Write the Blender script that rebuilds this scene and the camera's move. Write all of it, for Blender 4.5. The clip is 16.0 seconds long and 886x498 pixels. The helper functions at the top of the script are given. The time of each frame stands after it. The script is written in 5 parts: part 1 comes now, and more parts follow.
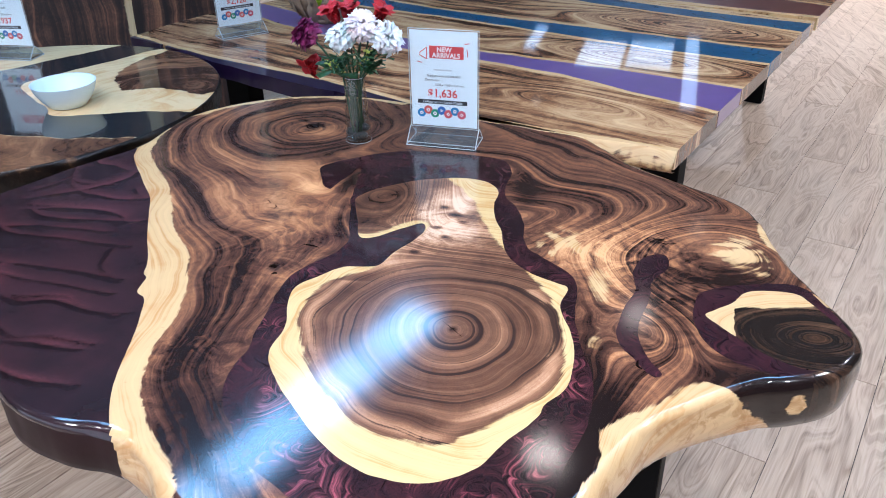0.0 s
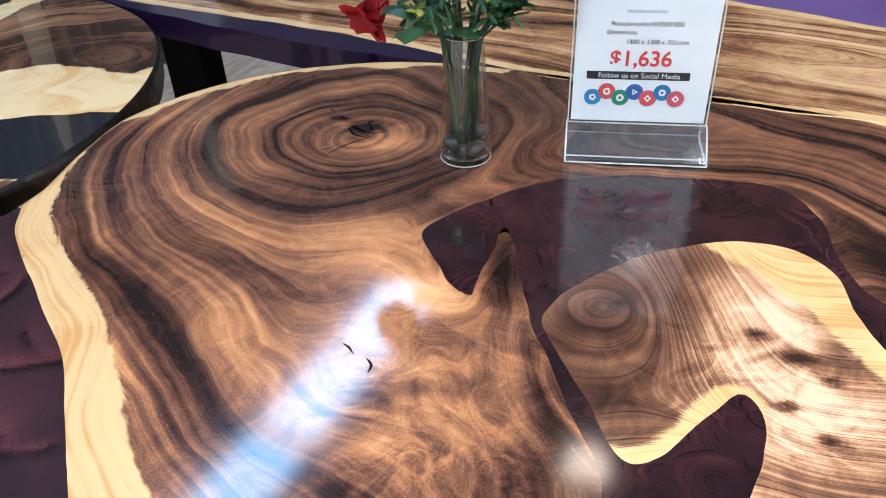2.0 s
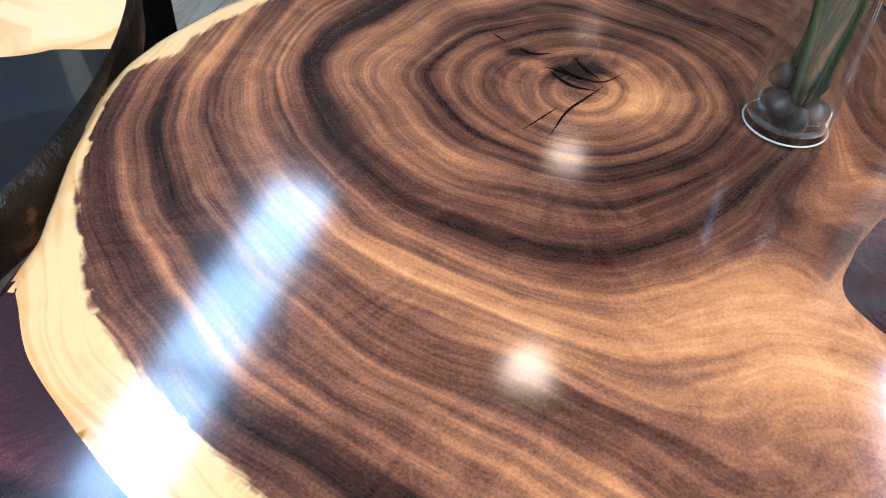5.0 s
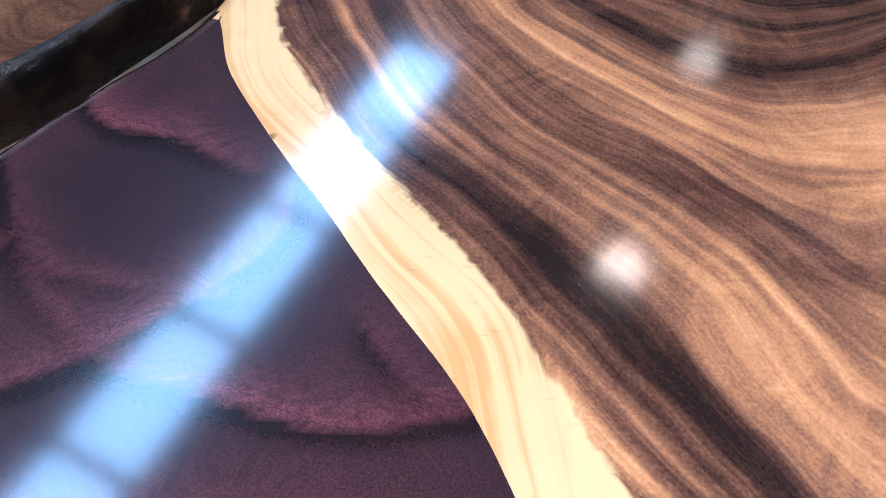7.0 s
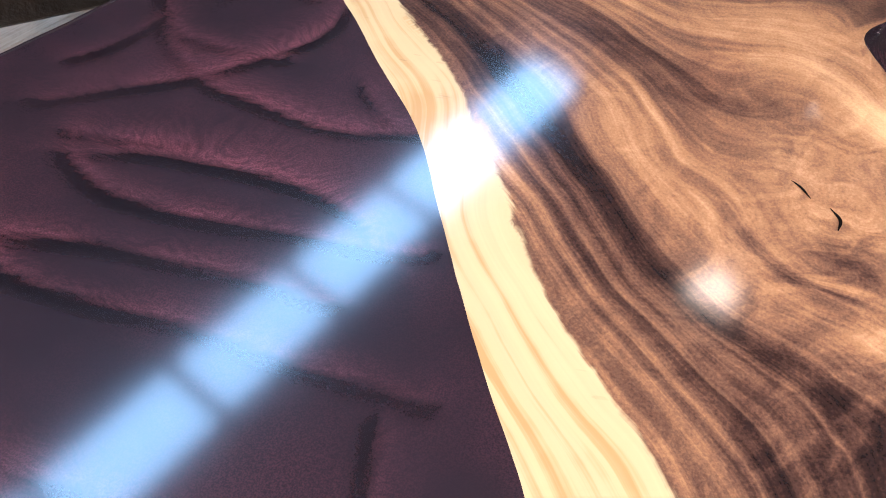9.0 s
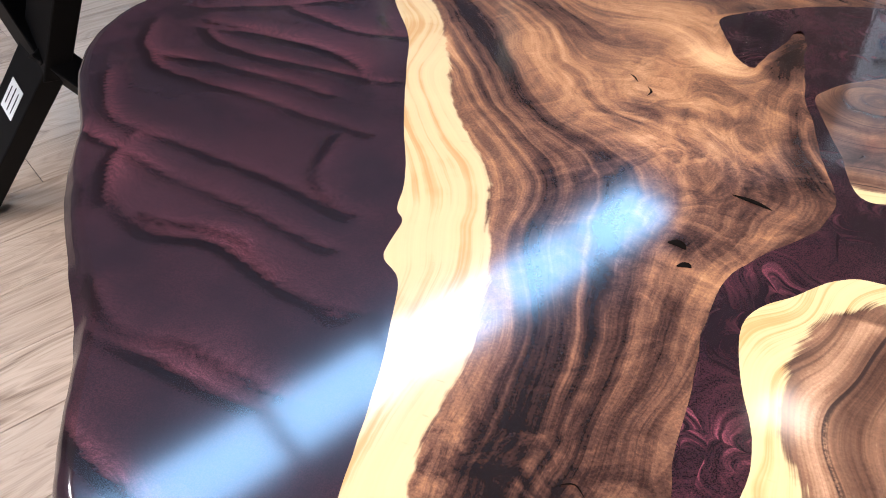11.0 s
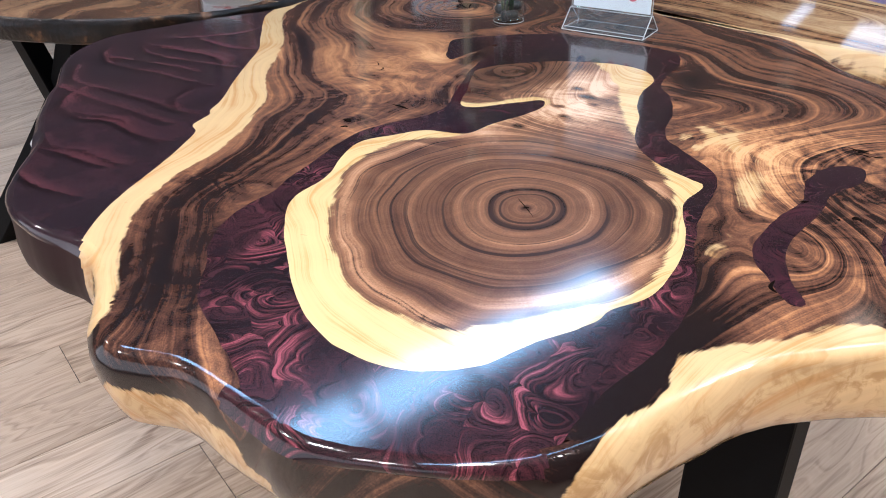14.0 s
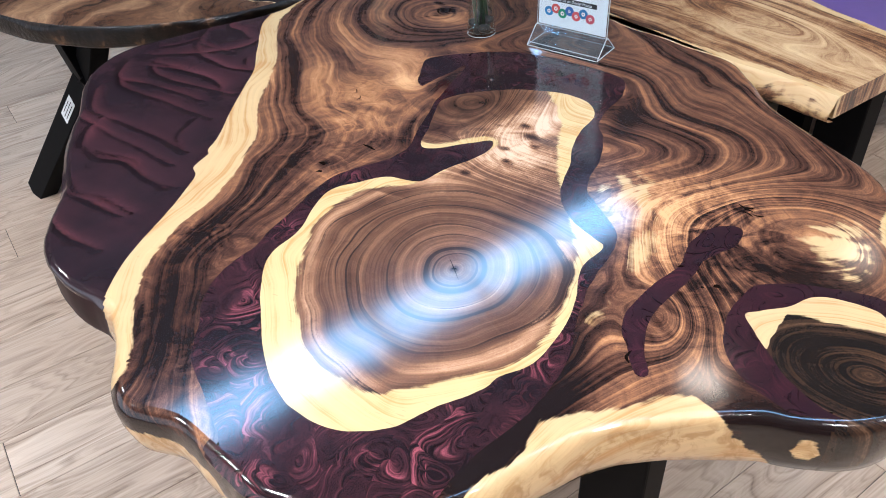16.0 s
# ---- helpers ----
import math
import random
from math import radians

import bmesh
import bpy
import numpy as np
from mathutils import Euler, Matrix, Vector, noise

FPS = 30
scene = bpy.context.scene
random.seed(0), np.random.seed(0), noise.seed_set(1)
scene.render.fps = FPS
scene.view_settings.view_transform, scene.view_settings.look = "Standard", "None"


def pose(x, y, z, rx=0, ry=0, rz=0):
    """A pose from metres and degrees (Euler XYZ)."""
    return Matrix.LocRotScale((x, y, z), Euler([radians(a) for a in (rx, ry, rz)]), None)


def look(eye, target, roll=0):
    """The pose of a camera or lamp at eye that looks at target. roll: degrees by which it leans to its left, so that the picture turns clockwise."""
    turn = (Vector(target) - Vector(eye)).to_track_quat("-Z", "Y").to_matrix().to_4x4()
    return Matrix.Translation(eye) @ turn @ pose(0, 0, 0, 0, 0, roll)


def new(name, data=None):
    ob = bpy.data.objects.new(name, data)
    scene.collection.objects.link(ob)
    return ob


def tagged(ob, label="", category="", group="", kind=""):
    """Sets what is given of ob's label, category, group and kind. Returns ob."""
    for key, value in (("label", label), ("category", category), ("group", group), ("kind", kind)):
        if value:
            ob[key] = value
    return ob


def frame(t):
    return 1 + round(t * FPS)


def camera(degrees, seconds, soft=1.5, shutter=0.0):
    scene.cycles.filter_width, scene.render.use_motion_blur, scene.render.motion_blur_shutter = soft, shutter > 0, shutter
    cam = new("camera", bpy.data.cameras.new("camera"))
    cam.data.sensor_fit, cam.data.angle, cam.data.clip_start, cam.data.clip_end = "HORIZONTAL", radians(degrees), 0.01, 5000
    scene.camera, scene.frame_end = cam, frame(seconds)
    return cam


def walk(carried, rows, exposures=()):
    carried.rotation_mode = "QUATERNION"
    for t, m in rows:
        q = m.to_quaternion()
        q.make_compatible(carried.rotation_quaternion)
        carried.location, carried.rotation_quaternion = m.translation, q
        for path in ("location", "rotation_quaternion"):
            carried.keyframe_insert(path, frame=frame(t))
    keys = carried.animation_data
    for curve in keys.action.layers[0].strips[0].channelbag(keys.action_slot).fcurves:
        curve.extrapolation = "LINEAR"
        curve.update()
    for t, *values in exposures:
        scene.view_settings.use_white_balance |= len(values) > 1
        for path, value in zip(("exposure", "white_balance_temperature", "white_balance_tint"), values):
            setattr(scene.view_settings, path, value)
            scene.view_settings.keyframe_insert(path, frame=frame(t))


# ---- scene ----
cam = camera(59.2, 16.0, soft=1.0)
PATH = [
    (0, (0.306, -0.003, 1.391), (0.082, 1.72, 0.4), -1.2),
    (0.5, (0.242, 0.159, 1.363), (0.01, 1.867, 0.348), -1.5),
    (1, (0.124, 0.357, 1.328), (-0.101, 2.048, 0.285), -2.0),
    (1.5, (0.026, 0.565, 1.253), (-0.159, 2.234, 0.166), -2.8),
    (2, (-0.093, 0.788, 1.18), (-0.129, 2.42, 0.024), -2.4),
    (2.5, (-0.214, 0.988, 1.151), (-0.066, 2.544, -0.097), -1.2),
    (3, (-0.287, 1.17, 1.124), (0.043, 2.594, -0.241), 0.1),
    (5.5, (-0.422, 1.194, 1.048), (-0.095, 2.552, -0.384), 5.6),
    (6, (-0.43, 1.168, 1.041), (-0.205, 2.497, -0.437), 5.2),
    (6.5, (-0.44, 1.143, 1.035), (-0.274, 2.416, -0.498), 5.9),
    (7, (-0.445, 1.122, 1.038), (-0.348, 2.313, -0.566), 5.8),
    (7.5, (-0.433, 1.085, 1.052), (-0.419, 2.253, -0.572), 4.8),
    (8, (-0.413, 1.038, 1.067), (-0.471, 2.199, -0.561), 3.8),
    (8.5, (-0.379, 0.973, 1.079), (-0.507, 2.157, -0.528), 3.0),
    (11, (-0.093, 0.577, 1.108), (-0.681, 1.976, -0.194), -0.0),
    (11.5, (-0.011, 0.475, 1.102), (-0.643, 1.928, -0.119), 0.5),
    (12, (0.087, 0.391, 1.1), (-0.587, 1.887, -0.044), 0.1),
    (12.5, (0.154, 0.331, 1.111), (-0.541, 1.859, 0.024), -0.1),
    (13, (0.232, 0.278, 1.119), (-0.487, 1.823, 0.072), -0.7),
    (13.5, (0.331, 0.218, 1.124), (-0.405, 1.768, 0.095), -1.1),
    (14, (0.438, 0.192, 1.139), (-0.308, 1.737, 0.111), -1.5),
    (14.5, (0.516, 0.196, 1.176), (-0.235, 1.711, 0.108), -2.3),
    (15, (0.513, 0.198, 1.246), (-0.231, 1.675, 0.121), -3.0),
    (15.5, (0.541, 0.178, 1.316), (-0.203, 1.599, 0.12), -3.2),
    (16, (0.57, 0.199, 1.413), (-0.19, 1.558, 0.158), -3.2),
]
walk(cam, [(t, look(eye, target, roll)) for t, eye, target, roll in PATH],
     [(0, 0.0, 5050, 10), (1.0, 0.06, 5400, 11), (2, 0.12, 5750, 12), (3, 0.58, 7000, 17), (5.5, 0.40, 5500, 13), (6.5, 0.38, 5200, 14), (8.5, 0.27, 5550, 15), (11, 0.22, 5650, 14), (13, 0.03, 5700, 14), (16, 0.0, 5450, 10)])

# ---- light ----
DIR = Vector((0.46, 0.888, 0)).normalized()      # the room's long axis
SIDE = Vector((0.888, -0.46, 0)).normalized()
YAW = -math.degrees(math.atan2(0.46, 0.888))
TOP = 0.752
world = bpy.data.worlds.new("room_air")
scene.world = world
world.use_nodes = True
world.node_tree.nodes["Background"].inputs[0].default_value = (0.75, 0.85, 1.0, 1)
world.node_tree.nodes["Background"].inputs[1].default_value = 0.12
# The last three values feed lamps that are unseen and added for fill.
LED_POWER, LENS_POWER, SPOT_WATTS, FILL_WATTS, FAR_FILL_WATTS, DAY_FILL_WATTS = 17.0, 3.0, 7.5, 140.0, 520.0, 80.0


# ---- node helpers ----
class Mat:
    def __init__(self, name, **given):
        self.m = bpy.data.materials.new(name)
        self.m.use_nodes = True
        self.t = self.m.node_tree
        self.b = self.t.nodes["Principled BSDF"]
        for key, v in given.items():
            self.put(self.b.inputs[key.replace("_", " ")], v)

    def put(self, socket, v):
        if isinstance(v, bpy.types.NodeSocket):
            self.t.links.new(v, socket)
        elif v is not None:
            socket.default_value = (*v, 1) if socket.type == "RGBA" and len(v) == 3 else v

    def n(self, kind, out=0, **ins):
        node = self.t.nodes.new(kind)
        for key, v in ins.items():
            self.put(node.inputs[int(key[1:])] if key[0] == "i" and key[1:].isdigit() else node.inputs[key], v)
        return node.outputs[out]

    def math(self, op, a, b=0.0, c=0.0, clamp=False):
        node = self.t.nodes.new("ShaderNodeMath")
        node.operation, node.use_clamp = op, clamp
        for s, v in zip(node.inputs, (a, b, c)):
            self.put(s, v)
        return node.outputs[0]

    def mix(self, f, a, b, blend="MIX"):
        node = self.t.nodes.new("ShaderNodeMix")
        node.data_type, node.blend_type = "RGBA", blend
        self.put(node.inputs[0], f), self.put(node.inputs[6], a), self.put(node.inputs[7], b)
        return node.outputs[2]

    def ramp(self, f, stops, smooth=False):
        node = self.t.nodes.new("ShaderNodeValToRGB")
        if smooth:
            node.color_ramp.interpolation = "EASE"
        e = node.color_ramp.elements
        while len(e) < len(stops):
            e.new(0.5)
        for item, (p, c) in zip(e, stops):
            item.position, item.color = p, (*c, 1) if len(c) == 3 else c
        self.put(node.inputs[0], f)
        return node.outputs[0]

    def step(self, v, lo, hi):
        node = self.t.nodes.new("ShaderNodeMapRange")
        node.interpolation_type = "SMOOTHSTEP"
        self.put(node.inputs[0], v)
        node.inputs[1].default_value, node.inputs[2].default_value = lo, hi
        return node.outputs[0]

    def attr(self, name):
        node = self.t.nodes.new("ShaderNodeAttribute")
        node.attribute_name = name
        return node.outputs["Fac"]

    def pos(self):
        return self.n("ShaderNodeTexCoord", 3)

    def vec(self, x, y, z):
        return self.n("ShaderNodeCombineXYZ", i0=x, i1=y, i2=z)

    def xyz(self, v):
        node = self.t.nodes.new("ShaderNodeSeparateXYZ")
        self.put(node.inputs[0], v)
        return node.outputs

    def scale(self, v, k):
        node = self.t.nodes.new("ShaderNodeVectorMath")
        node.operation = "MULTIPLY"
        self.put(node.inputs[0], v)
        node.inputs[1].default_value = k if not isinstance(k, (int, float)) else (k, k, k)
        return node.outputs[0]

    def noise(self, v, scale, detail=2.0, rough=0.5, distort=0.0, out=0):
        return self.n("ShaderNodeTexNoise", out, Vector=v, Scale=scale, Detail=detail, Roughness=rough, Distortion=distort)

    def bump(self, h, strength=0.2, distance=0.01, socket="Normal"):
        self.put(self.b.inputs[socket], self.n("ShaderNodeBump", Height=h, Strength=strength, Distance=distance))
        return self


def lacquer(mt, coat=1.0, rough=0.1):
    """A thick clear coat with a faint orange-peel."""
    mt.put(mt.b.inputs["Coat Weight"], coat), mt.put(mt.b.inputs["Coat Roughness"], rough)
    mt.put(mt.b.inputs["Coat IOR"], 1.55)
    mt.put(mt.b.inputs["Specular IOR Level"], 0.06)
    mt.bump(mt.noise(mt.pos(), 9.0, 1.0), 0.02, 0.002, "Coat Normal")


def wood(name, stops, sap=(0.63, 0.425, 0.205), rings=(42, 190), warp=0.03, lines=0.0, coat=0.1, base=0.0, gain=1.0, wander=(2.2, 2.6)):
    """Figured hardwood: streaks run along the lines of equal 'phase'; 'sap' turns it to pale sapwood, 'tone' lightens or darkens the figure, 'burl' curls it."""
    k = Mat(name, Roughness=0.45)
    p = k.pos()
    x, y, z = k.xyz(p)
    ph = k.math("MULTIPLY_ADD", k.math("SUBTRACT", k.noise(p, 6.0, 1.0), 0.5), warp, k.attr("phase"))
    ph = k.math("MULTIPLY_ADD", k.math("SUBTRACT", k.noise(p, 14.0, 1.0), 0.5), warp * 0.30, ph)
    ph = k.math("MULTIPLY_ADD", k.math("SUBTRACT", k.noise(p, 48.0, 2.0), 0.5), k.math("MULTIPLY_ADD", k.attr("burl"), warp * 0.26, warp * 0.012), ph)

    def along(freq, run, detail, rough):
        return k.noise(k.vec(k.math("MULTIPLY", ph, freq), k.math("MULTIPLY", x, run), k.math("MULTIPLY", y, run)), 1.0, detail, rough)

    zone = along(rings[0] * 0.36, wander[0] * 0.7, 1.0, 0.5)
    broad = along(rings[0], wander[0], 3.0, 0.55)
    fine = along(rings[1], wander[1], 3.0, 0.62)
    pores = along(900.0, 30.0, 1.0, 0.5)
    glint = k.step(along(rings[0] * 1.9, 1.0, 2.0, 0.5), 0.56, 0.70)
    cloud = k.noise(p, 5.0, 2.0)
    tone = k.math("ADD", k.math("MULTIPLY", broad, 0.66), k.math("MULTIPLY_ADD", fine, 0.19, 0.06))
    tone = k.math("MULTIPLY_ADD", k.math("SUBTRACT", zone, 0.5), 0.11 * gain, tone)
    tone = k.math("MULTIPLY_ADD", k.math("SUBTRACT", glint, 0.3), 0.075 * gain, tone)
    tone = k.math("MULTIPLY_ADD", k.math("SUBTRACT", cloud, 0.5), 0.22, tone)
    tone = k.math("MULTIPLY_ADD", k.math("SUBTRACT", pores, 0.5), 0.09, tone)
    tone = k.math("MULTIPLY_ADD", k.math("SUBTRACT", k.noise(p, 520.0, 2.0, 0.7), 0.5), 0.16, tone)
    curl = k.noise(k.n("ShaderNodeVectorMath", i0=p, i1=k.scale(k.noise(p, 9.0, 2.0, 0.5, 0.0, 1), 0.12)), 26.0, 5.0, 0.62, 1.6)
    tone = k.math("MULTIPLY_ADD", k.math("SUBTRACT", curl, 0.5), k.math("MULTIPLY_ADD", k.attr("burl"), 0.62, 0.16), tone)
    tone = k.math("MULTIPLY_ADD", k.math("SUBTRACT", tone, 0.5), gain, 0.5)
    tone = k.math("MULTIPLY_ADD", k.attr("tone"), 0.25, k.math("ADD", tone, base))
    c = k.ramp(tone, stops)
    if lines:
        ln = k.step(along(130.0, 1.6, 2.0, 0.5), 0.56, 0.66)
        c = k.mix(k.math("MULTIPLY", k.math("MULTIPLY", ln, lines), k.step(tone, 0.66, 0.56)), c, (0.016, 0.009, 0.009))
    sv = k.math("MULTIPLY_ADD", k.math("SUBTRACT", fine, 0.5), 0.62, k.attr("sap"))
    sv = k.math("MULTIPLY_ADD", k.math("SUBTRACT", k.noise(p, 60.0, 3.0), 0.5), 0.42, sv)
    tint = k.math("ADD", k.math("MULTIPLY_ADD", fine, 0.35, k.math("MULTIPLY", broad, 0.42)), k.math("MULTIPLY", k.noise(p, 16.0, 4.0), 0.23))
    scol = k.ramp(tint, [(0.41, tuple(v * f for v, f in zip(sap, (0.85, 0.68, 0.50)))), (0.49, sap), (0.60, tuple(min(0.88, v * 1.1) for v in sap))])
    eyes = k.math("MULTIPLY", k.step(k.noise(p, 42.0, 4.0, 0.65, 0.8), 0.44, 0.66), k.math("MULTIPLY", k.attr("raw"), 0.75))
    scol = k.mix(eyes, scol, (0.40, 0.21, 0.065))
    tick = k.math("MULTIPLY", k.step(k.noise(k.scale(p, (60.0, 260.0, 1.0)), 1.0, 1.0), 0.70, 0.76), k.step(k.noise(p, 13.0, 1.0), 0.50, 0.62))
    scol = k.mix(k.math("MULTIPLY", tick, 0.25), scol, (0.22, 0.11, 0.05))
    k.put(k.b.inputs["Base Color"], k.mix(k.step(sv, 0.38, 0.60), c, scol))
    if coat:
        lacquer(k, 1.0, coat)
    return k.m


def resin(name, deep, vein, scale=7.0, amount=1.0, coat=0.1, folds=True):
    """Dark pearlescent cast resin: long feathered folds ('fold' bright, 'crease' dark), or marbled paisley swirls."""
    k = Mat(name, Roughness=0.38)
    p = k.pos()
    glit = k.step(k.noise(p, 1100.0, 2.0), 0.30, 0.72)
    if folds:
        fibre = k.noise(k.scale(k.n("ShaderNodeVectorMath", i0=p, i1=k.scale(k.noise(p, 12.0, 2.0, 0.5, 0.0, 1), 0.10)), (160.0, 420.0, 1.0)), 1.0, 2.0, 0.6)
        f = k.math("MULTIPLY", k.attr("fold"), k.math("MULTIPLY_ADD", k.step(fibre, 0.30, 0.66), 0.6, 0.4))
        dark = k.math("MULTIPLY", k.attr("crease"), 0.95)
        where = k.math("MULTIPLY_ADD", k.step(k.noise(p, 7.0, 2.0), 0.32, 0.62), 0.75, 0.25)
    else:
        wv = k.n("ShaderNodeVectorMath", i0=p, i1=k.scale(k.noise(p, scale * 1.1, 2.0, 0.5, 0.4, 1), 0.10))
        flat = k.scale(wv, (1.0, 1.0, 0.0))
        cell = k.t.nodes.new("ShaderNodeTexVoronoi")
        k.put(cell.inputs["Vector"], flat)
        cell.inputs["Scale"].default_value = scale * 3.0
        cell.inputs["Randomness"].default_value = 1.0
        tone = k.xyz(cell.outputs["Color"])
        arm = k.t.nodes.new("ShaderNodeVectorMath")
        arm.operation = "SUBTRACT"
        k.put(arm.inputs[0], flat), k.put(arm.inputs[1], cell.outputs["Position"])
        ax, ay, az = k.xyz(arm.outputs[0])
        turn = k.math("ARCTAN2", ay, ax)
        r = k.math("MULTIPLY_ADD", k.noise(p, 30.0, 1.0), 0.008, k.math("DIVIDE", cell.outputs["Distance"], scale * 3.0))
        r = k.math("MULTIPLY_ADD", k.math("ABSOLUTE", turn), 0.006, r)
        st = k.noise(k.vec(k.math("MULTIPLY", r, 230.0), k.math("MULTIPLY", tone[0], 40.0), k.math("MULTIPLY", k.math("ABSOLUTE", turn), 0.35)), 1.0, 3.0, 0.66)
        f = k.math("POWER", k.step(st, 0.42, 0.74), 1.3)
        sector = k.step(k.math("COSINE", k.math("MULTIPLY_ADD", tone[1], 6.28, turn)), -0.55, 0.55)
        f = k.math("MULTIPLY", f, k.math("MULTIPLY_ADD", sector, 0.9, 0.1))
        dark = k.math("MULTIPLY", k.step(st, 0.42, 0.30), 0.7)
        where = k.math("MULTIPLY_ADD", k.step(k.noise(p, 9.0, 1.5), 0.36, 0.58), 0.85, 0.15)
        y = k.xyz(p)[1]
        where = k.math("MULTIPLY", where, k.math("MULTIPLY_ADD", k.step(y, 1.15, 0.80), 0.86, 0.14))
    f = k.math("MULTIPLY", k.math("MULTIPLY", f, k.math("MULTIPLY_ADD", glit, 0.65, 0.35)), where)
    f = k.math("MULTIPLY", f, amount, clamp=True)
    dk = k.mix(k.noise(p, 14.0, 3.0), deep, tuple(v * 0.5 for v in deep))
    dk = k.mix(k.math("MULTIPLY", k.math("MULTIPLY", glit, k.step(k.noise(p, 8.0, 3.0, 0.6), 0.36, 0.66)), 0.12), dk, vein)
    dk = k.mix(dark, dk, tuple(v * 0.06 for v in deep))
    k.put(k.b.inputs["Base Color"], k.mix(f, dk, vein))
    k.put(k.b.inputs["Metallic"], k.math("MULTIPLY", f, 0.15))
    lacquer(k, 1.0, coat)
    return k.m


def plain(name, colour, rough=0.5, metal=0.0, mottled=0.12, scale=30.0, bump=0.05, **more):
    k = Mat(name, Roughness=rough, Metallic=metal, **more)
    v = k.noise(k.pos(), scale, 4.0, 0.6)
    k.put(k.b.inputs["Base Color"], k.mix(v, tuple(c * (1 - mottled) for c in colour), tuple(min(1, c * (1 + mottled)) for c in colour)))
    if bump:
        k.bump(k.noise(k.pos(), scale * 6, 2.0), bump, 0.001)
    return k.m


def glow(name, colour, strength):
    k = Mat(name, Base_Color=(0.8, 0.8, 0.8), Roughness=0.6)
    k.put(k.b.inputs["Emission Color"], colour), k.put(k.b.inputs["Emission Strength"], strength)
    return k.m


BROWN = [(0.32, (0.010, 0.005, 0.0045)), (0.40, (0.032, 0.013, 0.009)), (0.465, (0.088, 0.037, 0.022)), (0.535, (0.198, 0.087, 0.045)), (0.625, (0.42, 0.188, 0.080)), (0.78, (0.78, 0.42, 0.19))]
ROUND = [(0.30, (0.030, 0.013, 0.009)), (0.41, (0.090, 0.040, 0.023)), (0.49, (0.150, 0.070, 0.038)), (0.57, (0.24, 0.115, 0.060)), (0.67, (0.46, 0.24, 0.125)), (0.82, (0.80, 0.53, 0.34))]
COAL = [(0.30, (0.005, 0.004, 0.004)), (0.43, (0.014, 0.009, 0.007)), (0.52, (0.05, 0.025, 0.014)), (0.66, (0.2, 0.11, 0.06))]
M_WOOD = wood("figured_walnut", BROWN, warp=0.034, lines=0.12, gain=0.94, wander=(1.7, 2.4), rings=(50, 190), base=0.012)
M_ROUND = wood("end_grain_walnut", ROUND, rings=(70, 420), warp=0.03, lines=0.85, wander=(1.8, 2.4), gain=0.78, base=-0.02, sap=(0.67, 0.475, 0.215))
M_COAL = wood("dark_heartwood", COAL, rings=(60, 300), warp=0.03)
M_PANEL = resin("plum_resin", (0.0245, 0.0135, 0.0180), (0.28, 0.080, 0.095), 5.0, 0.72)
M_RIVER = resin("swirled_plum_resin", (0.017, 0.0075, 0.0100), (0.36, 0.088, 0.110), 6.5, 1.7, folds=False)
M_INLAY = resin("still_plum_resin", (0.026, 0.010, 0.015), (0.24, 0.05, 0.075), 6.0, 0.4, folds=False)
M_SATIN = plain("satin_plum_resin", (0.022, 0.0095, 0.010), 0.5, 0, 0.35, 14, 0.1, Specular_IOR_Level=0.12)
M_LEG = plain("black_powder_coat", (0.005, 0.005, 0.0055), 0.55, 0.0, 0.2, 60, 0.1, Specular_IOR_Level=0.05)
M_BLACK = plain("black_gloss_resin", (0.008, 0.010, 0.013), 0.2, 0, 0.2, 8, 0, Coat_Weight=1.0, Coat_Roughness=0.04)
# Unseen ceiling and walls, coloured dark so the glossy tops reflect little light.
M_CEIL = plain("ceiling_paint", (0.10, 0.10, 0.105), 0.8, 0, 0.03, 3)
M_WALL = plain("wall_paint", (0.24, 0.235, 0.23), 0.8, 0, 0.05, 2)
M_LED = glow("led_panel", (0.40, 0.70, 1.0), LED_POWER)
M_DIM = glow("dim_led_panel", (0.6, 0.8, 1.0), 2.2)
M_SPOT = glow("warm_spot", (1.0, 0.68, 0.42), LENS_POWER)
M_WHITE = plain("white_metal", (0.75, 0.75, 0.75), 0.5, 0, 0.05)


# ---- mesh helpers ----
def part(name, bm, material, parent=None, label="", smooth=False):
    """Links a bmesh as one mesh object under a thing."""
    me = bpy.data.meshes.new(name)
    bmesh.ops.recalc_face_normals(bm, faces=bm.faces)
    bm.to_mesh(me)
    bm.free()
    me.materials.append(material)
    if smooth:
        me.shade_smooth()
    ob = new(name, me)
    ob.parent = parent
    if label:
        tagged(ob, label)
    return ob


def box(size, at=(0, 0, 0), turn=(0, 0, 0), bevel=0.0, bm=None):
    bm = bm or bmesh.new()
    made = bmesh.ops.create_cube(bm, size=1, matrix=pose(*at, *turn) @ Matrix.Diagonal((*size, 1)))
    if bevel:
        edges = {e for v in made["verts"] for e in v.link_edges}
        bmesh.ops.bevel(bm, geom=list(edges), offset=bevel, segments=2, profile=0.5, affect="EDGES")
    return bm


